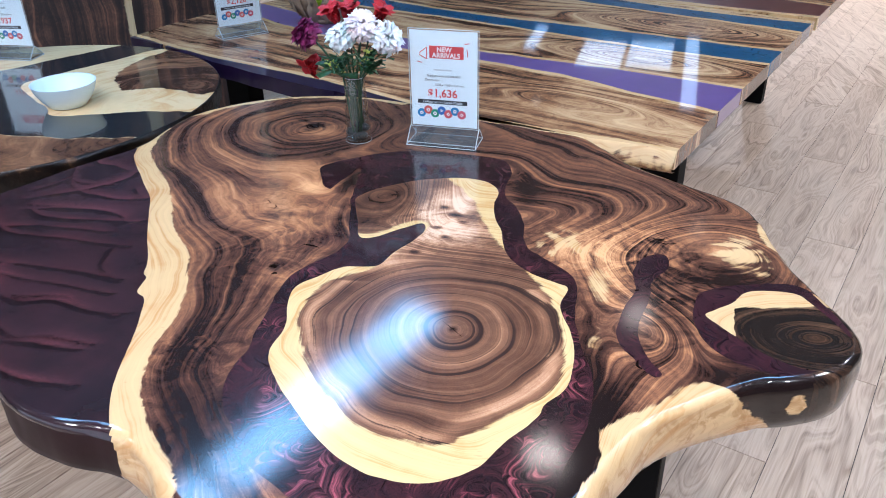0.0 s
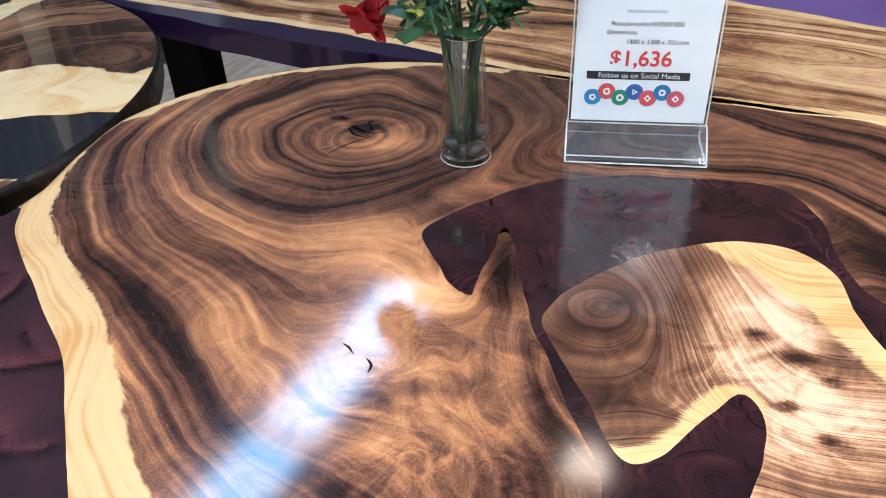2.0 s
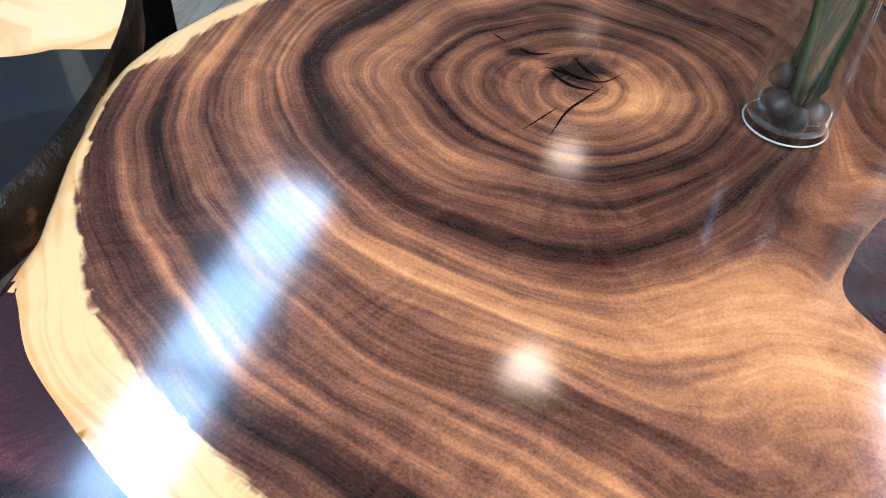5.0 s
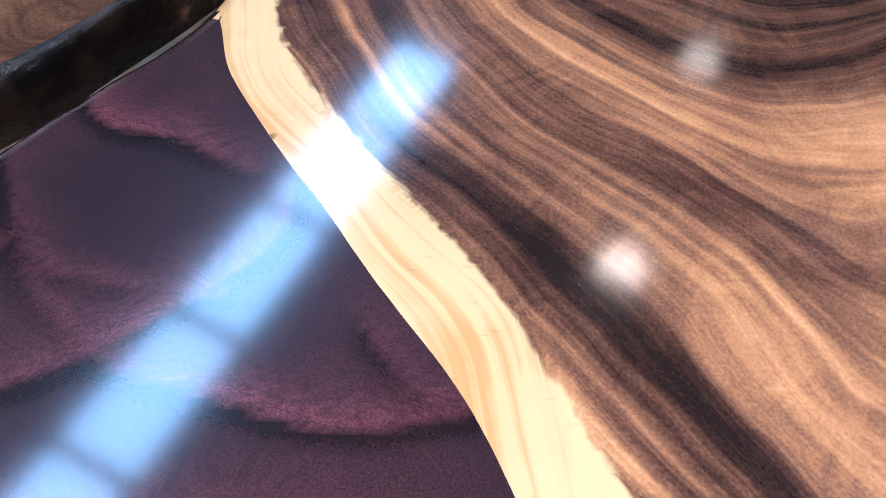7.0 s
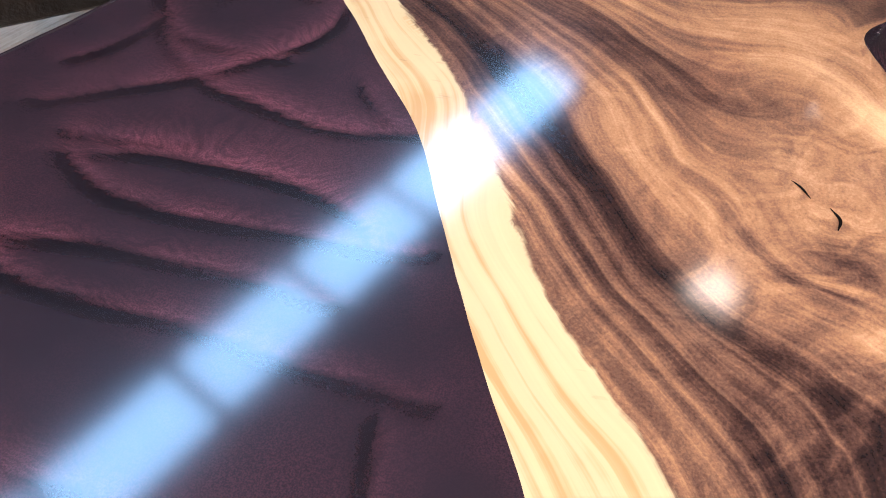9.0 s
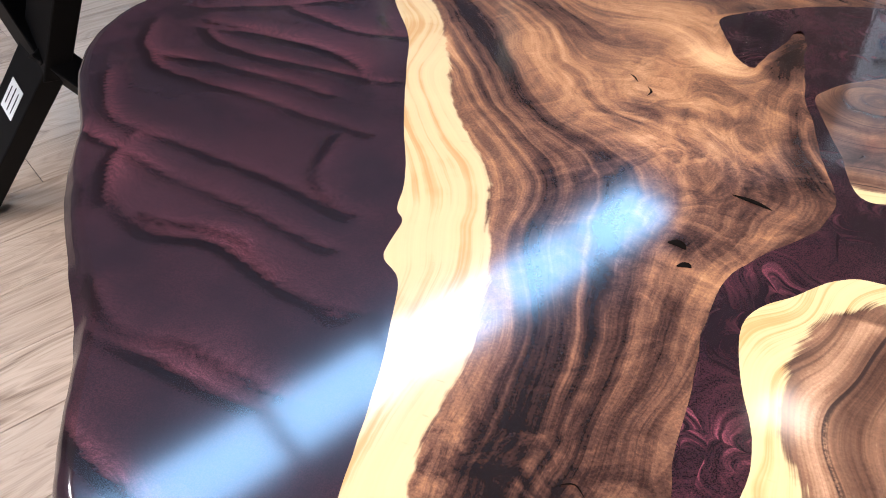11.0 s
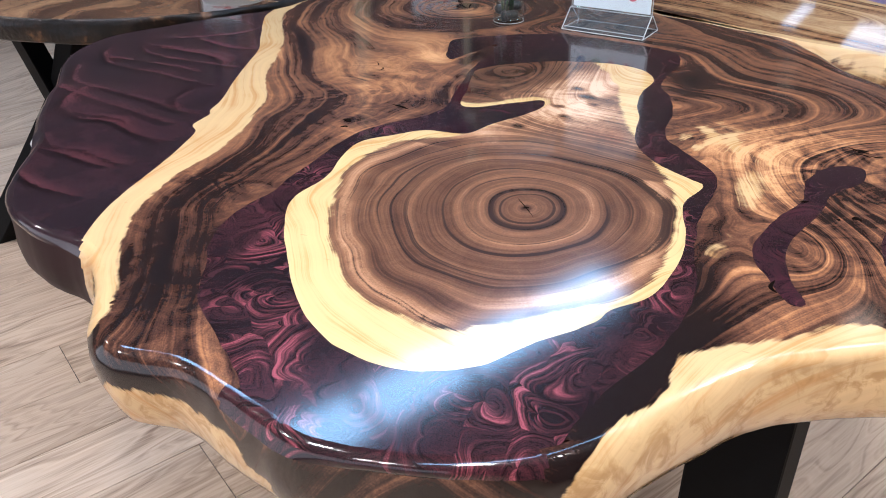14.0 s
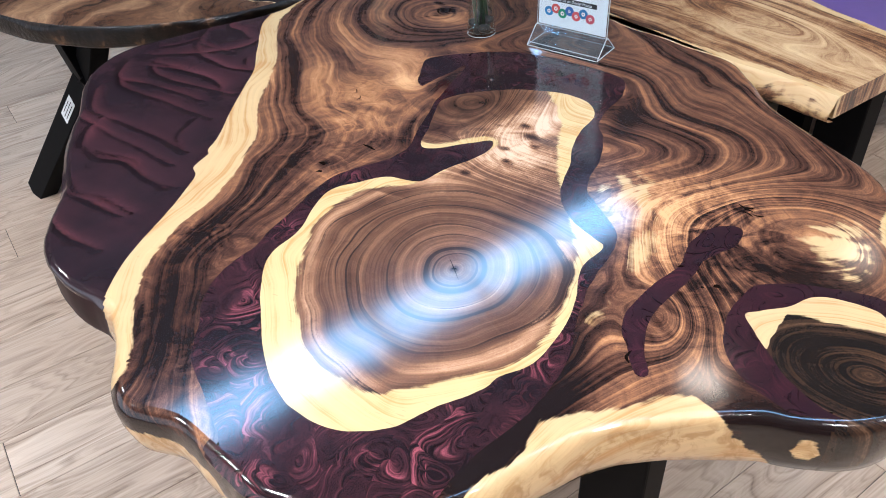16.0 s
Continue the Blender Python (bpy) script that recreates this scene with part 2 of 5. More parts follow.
def lathe(profile, steps=32, bm=None, m=Matrix()):
    """Turns (radius, z) pairs round the z axis."""
    bm = bm or bmesh.new()
    rings = []
    for r, z in profile:
        if r < 1e-6:
            rings.append([bm.verts.new(m @ Vector((0, 0, z)))])
        else:
            rings.append([bm.verts.new(m @ Vector((r * math.cos(2 * math.pi * i / steps), r * math.sin(2 * math.pi * i / steps), z))) for i in range(steps)])
    for a, b in zip(rings, rings[1:]):
        for i in range(steps):
            j = (i + 1) % steps
            vs = [a[i % len(a)], a[j % len(a)], b[j % len(b)], b[i % len(b)]]
            vs = list(dict.fromkeys(vs))
            if len(vs) > 2:
                bm.faces.new(vs)
    return bm


def tube(points, radii, steps=8, bm=None):
    bm = bm or bmesh.new()
    rings = []
    for i, p in enumerate(points):
        a, b = Vector(points[max(i - 1, 0)]), Vector(points[min(i + 1, len(points) - 1)])
        q = (b - a).to_track_quat("Z", "Y")
        r = radii[i] if isinstance(radii, (list, tuple)) else radii
        rings.append([bm.verts.new(Vector(p) + q @ Vector((r * math.cos(2 * math.pi * k / steps), r * math.sin(2 * math.pi * k / steps), 0))) for k in range(steps)])
    for a, b in zip(rings, rings[1:]):
        for k in range(steps):
            bm.faces.new((a[k], a[(k + 1) % steps], b[(k + 1) % steps], b[k]))
    bm.faces.new(rings[0][::-1]), bm.faces.new(rings[-1])
    return bm


def empty(name, at=(0, 0, 0), rz=0):
    ob = new(name)
    ob.matrix_basis = pose(*at, 0, 0, rz)
    return ob


# ---- outlines as smooth curves ----
def curve(points, closed=True, per=8):
    """A smooth line through a few control points."""
    p = np.array(points, float)
    if closed:
        q = np.concatenate([p[-1:], p, p[:2]])
    else:
        q = np.concatenate([2 * p[:1] - p[1:2], p, 2 * p[-1:] - p[-2:-1]])
    t = np.linspace(0, 1, per, endpoint=False)[:, None]
    out = []
    for a, b, c, d in zip(q, q[1:], q[2:], q[3:]):
        out.append(0.5 * (2 * b + (c - a) * t + (2 * a - 5 * b + 4 * c - d) * t ** 2 + (3 * b - a - 3 * c + d) * t ** 3))
    out = np.concatenate(out)
    return out if closed else np.concatenate([out, p[-1:]])


def ragged(line, size, seed, closed=True):
    """The same line with the small irregularity of a natural edge."""
    out = line.copy()
    for i, (x, y) in enumerate(line):
        for k, w in ((18, 1.0), (55, 0.45)):
            v = noise.noise_vector(Vector((x * k, y * k, seed)))
            out[i] += np.array((v.x, v.y)) * size * w
    return out


def away(P, line, closed=True):
    """Distance from points to a line."""
    a, b = (line, np.roll(line, -1, 0)) if closed else (line[:-1], line[1:])
    d = b - a
    dd = (d ** 2).sum(1) + 1e-12
    out = np.empty(len(P))
    for s in range(0, len(P), 8000):
        q = P[s:s + 8000, None] - a
        h = np.clip((q * d).sum(2) / dd, 0, 1)[..., None]
        out[s:s + 8000] = np.sqrt(((q - h * d) ** 2).sum(2).min(1))
    return out


def inside(P, line):
    x, y = P.T
    hit = np.zeros(len(P), bool)
    for (x0, y0), (x1, y1) in zip(line, np.roll(line, -1, 0)):
        if y0 != y1:
            hit ^= ((y0 > y) != (y1 > y)) & (x < (x1 - x0) * (y - y0) / (y1 - y0) + x0)
    return hit


def signed(P, line):
    """Distance to a closed line, negative inside it."""
    d = away(P, line)
    return np.where(inside(P, line), -d, d)


class Sheet:
    """A fine grid of points in plan, cut into pieces along distance fields."""
    def __init__(self, x0, y0, x1, y1, step):
        self.nx, self.ny, self.step = int((x1 - x0) / step) + 1, int((y1 - y0) / step) + 1, step
        gx, gy = np.meshgrid(np.arange(self.nx) * step + x0, np.arange(self.ny) * step + y0)
        self.P = np.stack([gx.ravel(), gy.ravel()], 1)

    def cut(self, d):
        """Points and quads of the piece where d is negative, its rim drawn onto the line d = 0."""
        D = d.reshape(self.ny, self.nx)
        gy, gx = np.gradient(D, self.step)
        P = self.P.copy()
        g = np.stack([gx.ravel(), gy.ravel()], 1)
        g /= np.maximum(np.linalg.norm(g, axis=1), 0.3)[:, None]
        ins = D < 0
        cell = ins[:-1, :-1] | ins[1:, :-1] | ins[:-1, 1:] | ins[1:, 1:]
        out = d > 0
        P[out] -= np.clip(d[out], 0, 1.5 * self.step)[:, None] * g[out]
        j, i = np.nonzero(cell)
        a = j * self.nx + i
        quads = np.stack([a, a + 1, a + 1 + self.nx, a + self.nx], 1)
        used, quads = np.unique(quads, return_inverse=True)
        return P[used], quads.reshape(-1, 4)


def sheet_part(name, material, parent, verts, quads, fields, label=""):
    me = bpy.data.meshes.new(name)
    me.from_pydata(verts.tolist(), [], [q for q in quads.tolist() if len(set(q)) > 2])
    for key, v in fields.items():
        a = me.attributes.new(key, "FLOAT", "POINT")
        a.data.foreach_set("value", np.asarray(v, np.float32))
    me.materials.append(material)
    me.shade_smooth()
    ob = new(name, me)
    ob.parent = parent
    if label:
        tagged(ob, label)
    return ob


def skirt(line, profile, z0, closed=True, wave=0.0, seed=0.0):
    """A rounded side under an outline: profile rows are (outward, down). Returns points, quads and (along, down) for each point."""
    t = np.roll(line, -1, 0) - np.roll(line, 1, 0)
    area = (line[:, 0] * np.roll(line[:, 1], -1) - line[:, 1] * np.roll(line[:, 0], -1)).sum()
    nrm = np.stack([t[:, 1], -t[:, 0]], 1) / np.linalg.norm(t, axis=1)[:, None] * (1 if area > 0 else -1)
    n, rows, info = len(line), [], []
    for o, d in profile:
        off = np.full(n, o)
        if wave and d > 0.01:
            off = off + np.array([wave * noise.noise(Vector((x * 9, y * 9, d * 14 + seed))) for x, y in line])
        rows.append(np.column_stack([line + nrm * off[:, None], np.full(n, z0 - d)]))
        info.append(np.column_stack([np.arange(n), np.full(n, d)]))
    quads = [(r * n + i, r * n + (i + 1) % n, (r + 1) * n + (i + 1) % n, (r + 1) * n + i) for r in range(len(profile) - 1) for i in range(n)]
    return np.concatenate(rows), np.array(quads), np.concatenate(info)


def bell(P, x, y, r, ry=None, turn=0.0):
    """A soft bump of height 1."""
    q = P[:, :2] - (x, y)
    c, s = math.cos(turn), math.sin(turn)
    return np.exp(-(((q[:, 0] * c + q[:, 1] * s) / r) ** 2 + ((q[:, 1] * c - q[:, 0] * s) / (ry or r)) ** 2))


# ---- the room ----
def slab_box(name, size, at, material, rz=YAW, kind="structure", label="", category=""):
    ob = part(name, box(size, (0, 0, 0)), material)
    ob.matrix_basis = pose(*at, 0, 0, rz)
    return tagged(ob, label, category, "", kind)


CENTRE = Vector((0.4, 2.6, 0))
slab_box("ceiling", (13, 17, 0.12), (*CENTRE.xy, 3.08), M_CEIL, label="plain dark grey ceiling, out of view", category="ceiling")
SOUTH = CENTRE - DIR * 5.6
for wname, off, size in (("wall_north", DIR * 8.5, (13, 0.15, 3.1)), ("wall_east", SIDE * 6.5, (0.15, 17, 3.1)), ("wall_west", -SIDE * 6.5, (0.15, 17, 3.1))):
    at = CENTRE + off
    slab_box(wname, size, (at.x, at.y, 1.5), M_WALL, label="plain grey painted showroom wall", category="wall")


# Unseen wall and window, added south of the camera so daylight fills in.
for nm, at, size in (("wall_south", (0, 0, 2.85), (13, 0.15, 0.4)), ("wall_south_sill", (0, 0, 0.15), (13, 0.15, 0.4)), ("wall_south_left", (-5.5, 0, 1.5), (2, 0.15, 2.3)), ("wall_south_right", (5.5, 0, 1.5), (2, 0.15, 2.3))):
    w = SOUTH + SIDE * at[0]
    slab_box(nm, size, (w.x, w.y, at[2]), M_WALL, label="plain grey wall round the added window", category="wall")
fill_window = tagged(empty("fill_window_1", (SOUTH.x, SOUTH.y, 0.35), YAW), "unseen wide window opening, added to let daylight in", "window", "", "structure")
for x in (-4.45, -1.5, 1.5, 4.45):
    part("window_frame", box((0.06, 0.08, 2.3), (x, 0, 1.15), bevel=0.004), M_LEG, fill_window)
day = bpy.data.lights.new("daylight", "AREA")
day.shape, day.size, day.size_y, day.energy, day.color = "RECTANGLE", 8.8, 2.2, DAY_FILL_WATTS, (1.0, 0.96, 0.93)
new("daylight", day).matrix_basis = look((SOUTH + DIR * 0.1 + Vector((0, 0, 1.5)))[:], (SOUTH + DIR * 3 + Vector((0, 0, 1.5)))[:])


def led_row(end, count, back, wide=0.33, light=None):
    """A row of ceiling panel lamps running back from its far end."""
    for i in range(count):
        at = Vector(end) - Vector(back).normalized() * (0.3 + 0.6 * i)
        thing = empty("ceiling_light", (at.x, at.y, 3.0), -math.degrees(math.atan2(back[0], back[1])))
        tagged(thing, "cool white rectangular LED ceiling panel, switched on", "ceiling light", "LED ceiling panels")
        part("frame", box((wide + 0.03, 0.592, 0.024), (0, 0, 0.006), bevel=0.003), M_WHITE, thing)
        part("diffuser", box((wide, 0.545, 0.008), (0, 0, -0.008), bevel=0.002), light or M_LED, thing, "glowing frosted diffuser")


led_row((-0.35, 4.21), 6, (0.455, 0.89), 0.30)
led_row((2.0, 2.72), 6, (0.49, 0.87), 0.15)
for end, count, wide in (((2.42, 11.2), 5, 0.16), ((1.22, 10.9), 2, 0.55), ((1.84, 10.9), 2, 0.55), ((0.35, 11.7), 2, 0.16)):
    led_row(end, count, (0.17, 0.98), wide, M_DIM)
for row, i in ((0, -1), (0, 0), (0, 1), (0, 2)):
    at = Vector((0.42, 2.92)) + Vector((0.58, 1.29)) * i + SIDE.xy * (3.6 * row)
    thing = tagged(empty("spotlight", (at.x, at.y, 3.02)), "round warm white ceiling spotlight, switched on", "spotlight", "", "")
    thing["group"] = "round ceiling spotlights"
    part("bezel", lathe([(0.075, 0.0), (0.078, -0.012), (0.062, -0.02), (0.06, 0.01), (0, 0.01)], 32), M_WHITE, thing, smooth=True)
    lamp = bpy.data.lights.new("spot_lamp", "SPOT")
    lamp.energy, lamp.color, lamp.spot_size, lamp.spot_blend, lamp.shadow_soft_size = SPOT_WATTS, (1.0, 0.77, 0.57), radians(130), 0.6, 0.095
    new("spot_lamp", lamp).matrix_basis = pose(at.x, at.y, 2.985)
    part("lens", lathe([(0.058, -0.006), (0.05, -0.014), (0, -0.018)], 32), M_SPOT, thing, "glowing lens", True)


# Unseen extra spotlights, added to brighten the tables and the floor.
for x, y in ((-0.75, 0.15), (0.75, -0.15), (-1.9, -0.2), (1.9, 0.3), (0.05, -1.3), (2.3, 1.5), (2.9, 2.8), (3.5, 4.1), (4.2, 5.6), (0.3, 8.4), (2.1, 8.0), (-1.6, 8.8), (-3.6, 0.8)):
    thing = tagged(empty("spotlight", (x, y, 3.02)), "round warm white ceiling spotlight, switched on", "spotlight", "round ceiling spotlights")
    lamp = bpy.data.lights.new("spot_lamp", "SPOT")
    lamp.energy, lamp.color, lamp.spot_size, lamp.spot_blend, lamp.shadow_soft_size = FAR_FILL_WATTS if y > 5 else FILL_WATTS, (1.0, 0.89, 0.78), radians(130), 0.6, 0.07
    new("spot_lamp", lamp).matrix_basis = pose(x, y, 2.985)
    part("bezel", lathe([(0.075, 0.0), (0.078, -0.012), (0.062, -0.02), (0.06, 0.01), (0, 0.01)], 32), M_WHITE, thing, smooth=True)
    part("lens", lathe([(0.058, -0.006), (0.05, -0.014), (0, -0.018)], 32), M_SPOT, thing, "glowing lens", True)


# ---- the live-edge table ----
OUTLINE = [(-0.565, 1.505), (-0.545, 1.62), (-0.52, 1.71), (-0.455, 1.785), (-0.36, 1.845), (-0.25, 1.872), (-0.15, 1.873), (-0.02, 1.84), (0.15, 1.765),
           (0.29, 1.70), (0.40, 1.642), (0.455, 1.57), (0.505, 1.488), (0.585, 1.412), (0.675, 1.332), (0.703, 1.255), (0.708, 1.17), (0.716, 1.10),
           (0.737, 1.02), (0.758, 0.94), (0.752, 0.885), (0.712, 0.838), (0.655, 0.812), (0.60, 0.800), (0.52, 0.755), (0.455, 0.708), (0.41, 0.648), (0.375, 0.592),
           (0.33, 0.545), (0.26, 0.512), (0.18, 0.495), (0.11, 0.512), (0.04, 0.527), (-0.03, 0.522), (-0.075, 0.552), (-0.125, 0.60), (-0.18, 0.637), (-0.26, 0.645), (-0.335, 0.675),
           (-0.39, 0.728), (-0.45, 0.815), (-0.515, 0.875), (-0.575, 0.94), (-0.625, 1.005), (-0.685, 1.07), (-0.728, 1.145), (-0.736, 1.23), (-0.692, 1.315), (-0.640, 1.40)]
SAP_LEFT = [(-0.50, 1.80), (-0.553, 1.61), (-0.560, 1.53), (-0.553, 1.485), (-0.535, 1.434), (-0.481, 1.351), (-0.45, 1.305), (-0.419, 1.259), (-0.395, 1.205), (-0.370, 1.147), (-0.342, 1.085),
            (-0.315, 1.028), (-0.303, 0.990), (-0.293, 0.976), (-0.290, 0.938), (-0.270, 0.920), (-0.257, 0.886), (-0.243, 0.832), (-0.230, 0.77), (-0.209, 0.697), (-0.18, 0.64), (-0.13, 0.57), (-0.10, 0.48)]
SAP_RIGHT = [(-0.47, 1.80), (-0.528, 1.66), (-0.535, 1.57), (-0.523, 1.499), (-0.508, 1.456), (-0.461, 1.389), (-0.407, 1.317), (-0.368, 1.242), (-0.317, 1.140), (-0.258, 1.058), (-0.240, 1.008),
             (-0.222, 0.967), (-0.212, 0.928), (-0.203, 0.878), (-0.202, 0.80), (-0.182, 0.722), (-0.145, 0.663), (-0.110, 0.622), (-0.082, 0.592), (-0.064, 0.560), (-0.075, 0.50)]
ISLAND = [(-0.022, 1.292), (0.023, 1.34), (0.093, 1.378), (0.165, 1.391), (0.215, 1.376), (0.241, 1.335), (0.236, 1.28), (0.240, 1.23), (0.255, 1.17), (0.268, 1.097), (0.307, 1.045), (0.348, 1.018),
          (0.364, 1.004), (0.352, 0.955), (0.366, 0.89), (0.369, 0.83), (0.358, 0.775), (0.331, 0.737), (0.322, 0.714), (0.288, 0.672), (0.258, 0.626), (0.218, 0.602), (0.18, 0.596), (0.132, 0.607), (0.08, 0.643),
          (0.032, 0.694), (-0.008, 0.748), (-0.039, 0.803), (-0.036, 0.867), (-0.052, 0.964), (-0.018, 1.009), (0.014, 1.038), (0.061, 1.045), (0.08, 1.084), (0.112, 1.14), (0.123, 1.172), (0.114, 1.196), (0.085, 1.176), (0.045, 1.142), (0.016, 1.138), (0.0, 1.19), (-0.014, 1.24)]
RIVER = [(-0.126, 1.416), (-0.11, 1.36), (-0.087, 1.322), (-0.074, 1.345), (-0.061, 1.385), (-0.049, 1.425), (-0.038, 1.39), (-0.036, 1.33), (-0.032, 1.27), (-0.016, 1.20), (-0.004, 1.135), (-0.008, 1.09), (-0.041, 1.046), (-0.066, 1.005), (-0.075, 0.955), (-0.073, 0.885), (-0.072, 0.82),
         (-0.078, 0.75), (-0.06, 0.69), (-0.01, 0.622), (0.035, 0.58), (0.085, 0.548), (0.112, 0.52), (0.15, 0.46), (0.31, 0.46), (0.335, 0.535), (0.341, 0.592), (0.366, 0.668), (0.388, 0.743), (0.392, 0.80), (0.380, 0.87), (0.374, 0.935),
         (0.378, 1.008), (0.362, 1.055), (0.325, 1.094), (0.295, 1.13), (0.292, 1.20), (0.277, 1.272), (0.256, 1.318), (0.254, 1.37), (0.262, 1.425), (0.238, 1.485), (0.167, 1.508), (0.085, 1.520), (0.0, 1.510), (-0.06, 1.480), (-0.105, 1.448)]
TONGUE = [(0.481, 1.103), (0.504, 1.12), (0.523, 1.117), (0.52, 1.079), (0.493, 1.035), (0.484, 0.994), (0.466, 0.94), (0.458, 0.893), (0.466, 0.845), (0.480, 0.813), (0.467, 0.806), (0.443, 0.846), (0.431, 0.87), (0.43, 0.907), (0.445, 0.965), (0.466, 1.011), (0.465, 1.061)]
HOOK = [(0.548, 0.985), (0.562, 1.012), (0.60, 1.032), (0.65, 1.043), (0.70, 1.046), (0.735, 1.01), (0.78, 0.96), (0.80, 0.88), (0.72, 0.81), (0.665, 0.812), (0.625, 0.822), (0.577, 0.846), (0.545, 0.886), (0.538, 0.935)]
SLIVER = [(0.556, 0.952), (0.572, 0.966), (0.602, 0.988), (0.625, 1.016), (0.653, 1.024), (0.697, 1.020), (0.714, 0.992), (0.735, 0.935), (0.745, 0.89), (0.725, 0.855), (0.69, 0.838), (0.655, 0.842), (0.614, 0.872), (0.588, 0.905), (0.572, 0.926)]
HEART = [(-0.025, 0.905), (0.016, 0.793), (0.064, 0.725), (0.11, 0.679), (0.153, 0.662), (0.204, 0.656), (0.256, 0.687), (0.292, 0.72), (0.325, 0.748), (0.35, 0.787), (0.357, 0.854), (0.353, 0.913), (0.335, 0.985),
         (0.29, 1.07), (0.25, 1.14), (0.218, 1.22), (0.190, 1.31), (0.150, 1.37), (0.09, 1.42), (-0.03, 1.40), (-0.07, 1.26), (-0.03, 1.175), (0.018, 1.146), (0.055, 1.165), (0.10, 1.206), (0.124, 1.192), (0.113, 1.150), (0.085, 1.095), (0.055, 1.034), (0.0, 0.995)]
THICK = 0.085


def noise_at(P, k, seed):
    return np.array([noise.noise(Vector((x * k, y * k, seed))) for x, y in P[:, :2]])


def flow(P):
    """The figure of the main slab: rings round the knots, running out into streaks beside the sapwood."""
    warp = np.column_stack([noise_at(P, 5, 1.5), noise_at(P, 5, 7.5)]) * 0.03
    Q = P[:, :2] + warp
    sap = away(Q, L_SAPR, False)
    fields = []
    for x, y, ex, ey, turn, reach in ((-0.205, 1.643, 1.0, 1.12, 0.0, 0.20), (0.272, 1.245, 1.3, 0.85, 0.3, 0.20), (0.452, 0.90, 0.8, 1.3, 0.3, 0.055)):
        q = Q - (x, y)
        c, s = math.cos(turn), math.sin(turn)
        r = np.hypot((q[:, 0] * c + q[:, 1] * s) / ex, (q[:, 1] * c - q[:, 0] * s) / ey)
        r = r * (1 + 0.16 * noise_at(P, 3.5, 12.0 + x) + 0.05 * noise_at(P, 11, 14.0 + x))
        fields.append((r, np.exp(-(r / reach) ** 1.6) * (0.3 if reach < 0.08 else 1)))
    fields.append((0.325 - sap, np.exp(-(sap / np.clip(0.17 - 0.25 * (P[:, 1] - 1.45), 0.07, 0.17)) ** 1.6)))
    south = away(Q, L_RIVER)
    fields.append((south * 1.0 + 0.16, np.exp(-(south / 0.06) ** 1.5) * 0.6))
    edge = away(Q, L_OUT)
    fields.append((0.42 - edge, np.exp(-(edge / 0.05) ** 1.5) * 0.8 * np.clip((P[:, 0] - 0.1) * 4, 0, 1)))
    fields.append((0.55 * Q[:, 1] + 0.10 * Q[:, 0], bell(P, 0.61, 1.09, 0.11, 0.085) * 4.0))
    base = 0.75 - 0.35 * Q[:, 1] + 0.30 * Q[:, 0]
    w = sum(f[1] for f in fields) + 0.12
    return (sum(f[0] * f[1] for f in fields) + 0.12 * base) / w


L_OUT = ragged(curve(OUTLINE, per=16), 0.0016, 3.0)
L_SAPL = ragged(curve(SAP_LEFT, False, 10), 0.0014, 5.0)
L_SAPR = curve(SAP_RIGHT, False, 8)
L_ISL = ragged(curve(ISLAND, per=8), 0.0024, 8.0)
L_RIVER = ragged(curve(RIVER, per=8), 0.0046, 11.0)
L_TONGUE = ragged(curve(TONGUE, per=8), 0.002, 13.0)
L_HOOK = ragged(curve(HOOK, per=8), 0.002, 15.0)
L_SLIVER = ragged(curve(SLIVER, per=8), 0.0015, 17.0)
L_WEST = np.concatenate([L_SAPL, [(-1.2, 0.3), (-1.2, 2.0)]])
if inside(np.array([(0.0, 1.0)]), L_WEST)[0]:
    raise ValueError("west side")


def edge_sap(P):
    """Pale sapwood along the natural rim and low on the south-east side."""
    z = P[:, 2] if P.shape[1] > 2 else np.full(len(P), TOP)
    out = -away(P[:, :2], L_OUT) * np.where(inside(P[:, :2], L_OUT), 1, -1)
    n = noise_at(P, 14, 21.0) * 0.012 + noise_at(P, 45, 23.0) * 0.005
    low = TOP - z
    lie = out + low                                     # grows outwards over the rim and down the side
    north = np.clip((P[:, 1] - 1.58) * 8, 0, 1) * np.clip((0.10 - P[:, 0]) * 8, 0, 1)
    northeast = bell(P, 0.70, 1.20, 0.07, 0.14)
    flame = np.array([noise.noise(Vector((x * 14, y * 75, 27.0))) for x, y in P[:, :2]])
    southeast = np.clip(bell(P, 0.47, 0.735, 0.115, 0.13) * 1.7, 0, 1)
    south = bell(P, 0.385, 0.575, 0.07, 0.07)
    southwest = np.clip(bell(P, 0.035, 0.52, 0.10, 0.06) * 1.5, 0, 1) * np.clip((low - 0.028) * 60, 0, 1)
    reach = -0.10 + north * 0.128 + northeast * 0.118 + southeast * 0.135 + south * 0.085 + southwest * 0.10
    pale = 0.62 * bell(P, 0.645, 1.135, 0.055, 0.085) + 0.62 * bell(P, 0.352, 1.15, 0.038, 0.06) + 0.62 * bell(P, 0.412, 1.02, 0.026, 0.075) + 0.5 * bell(P, 0.40, 0.87, 0.02, 0.04)
    pale = pale + 0.45 * flame * bell(P, 0.60, 1.12, 0.10, 0.10) + 0.7 * noise_at(P, 46, 29.0) * bell(P, 0.38, 1.14, 0.07, 0.08)
    fleck = bell(P, 0.652, 0.808, 0.013, 0.03) * np.exp(-((low - 0.036) / 0.014) ** 2)
    return np.maximum.reduce([np.clip(0.5 + (lie + reach + n) * 45, 0, 1), np.clip(pale, 0, 0.8) * (low < 0.02), np.clip(fleck * 1.6, 0, 1)])


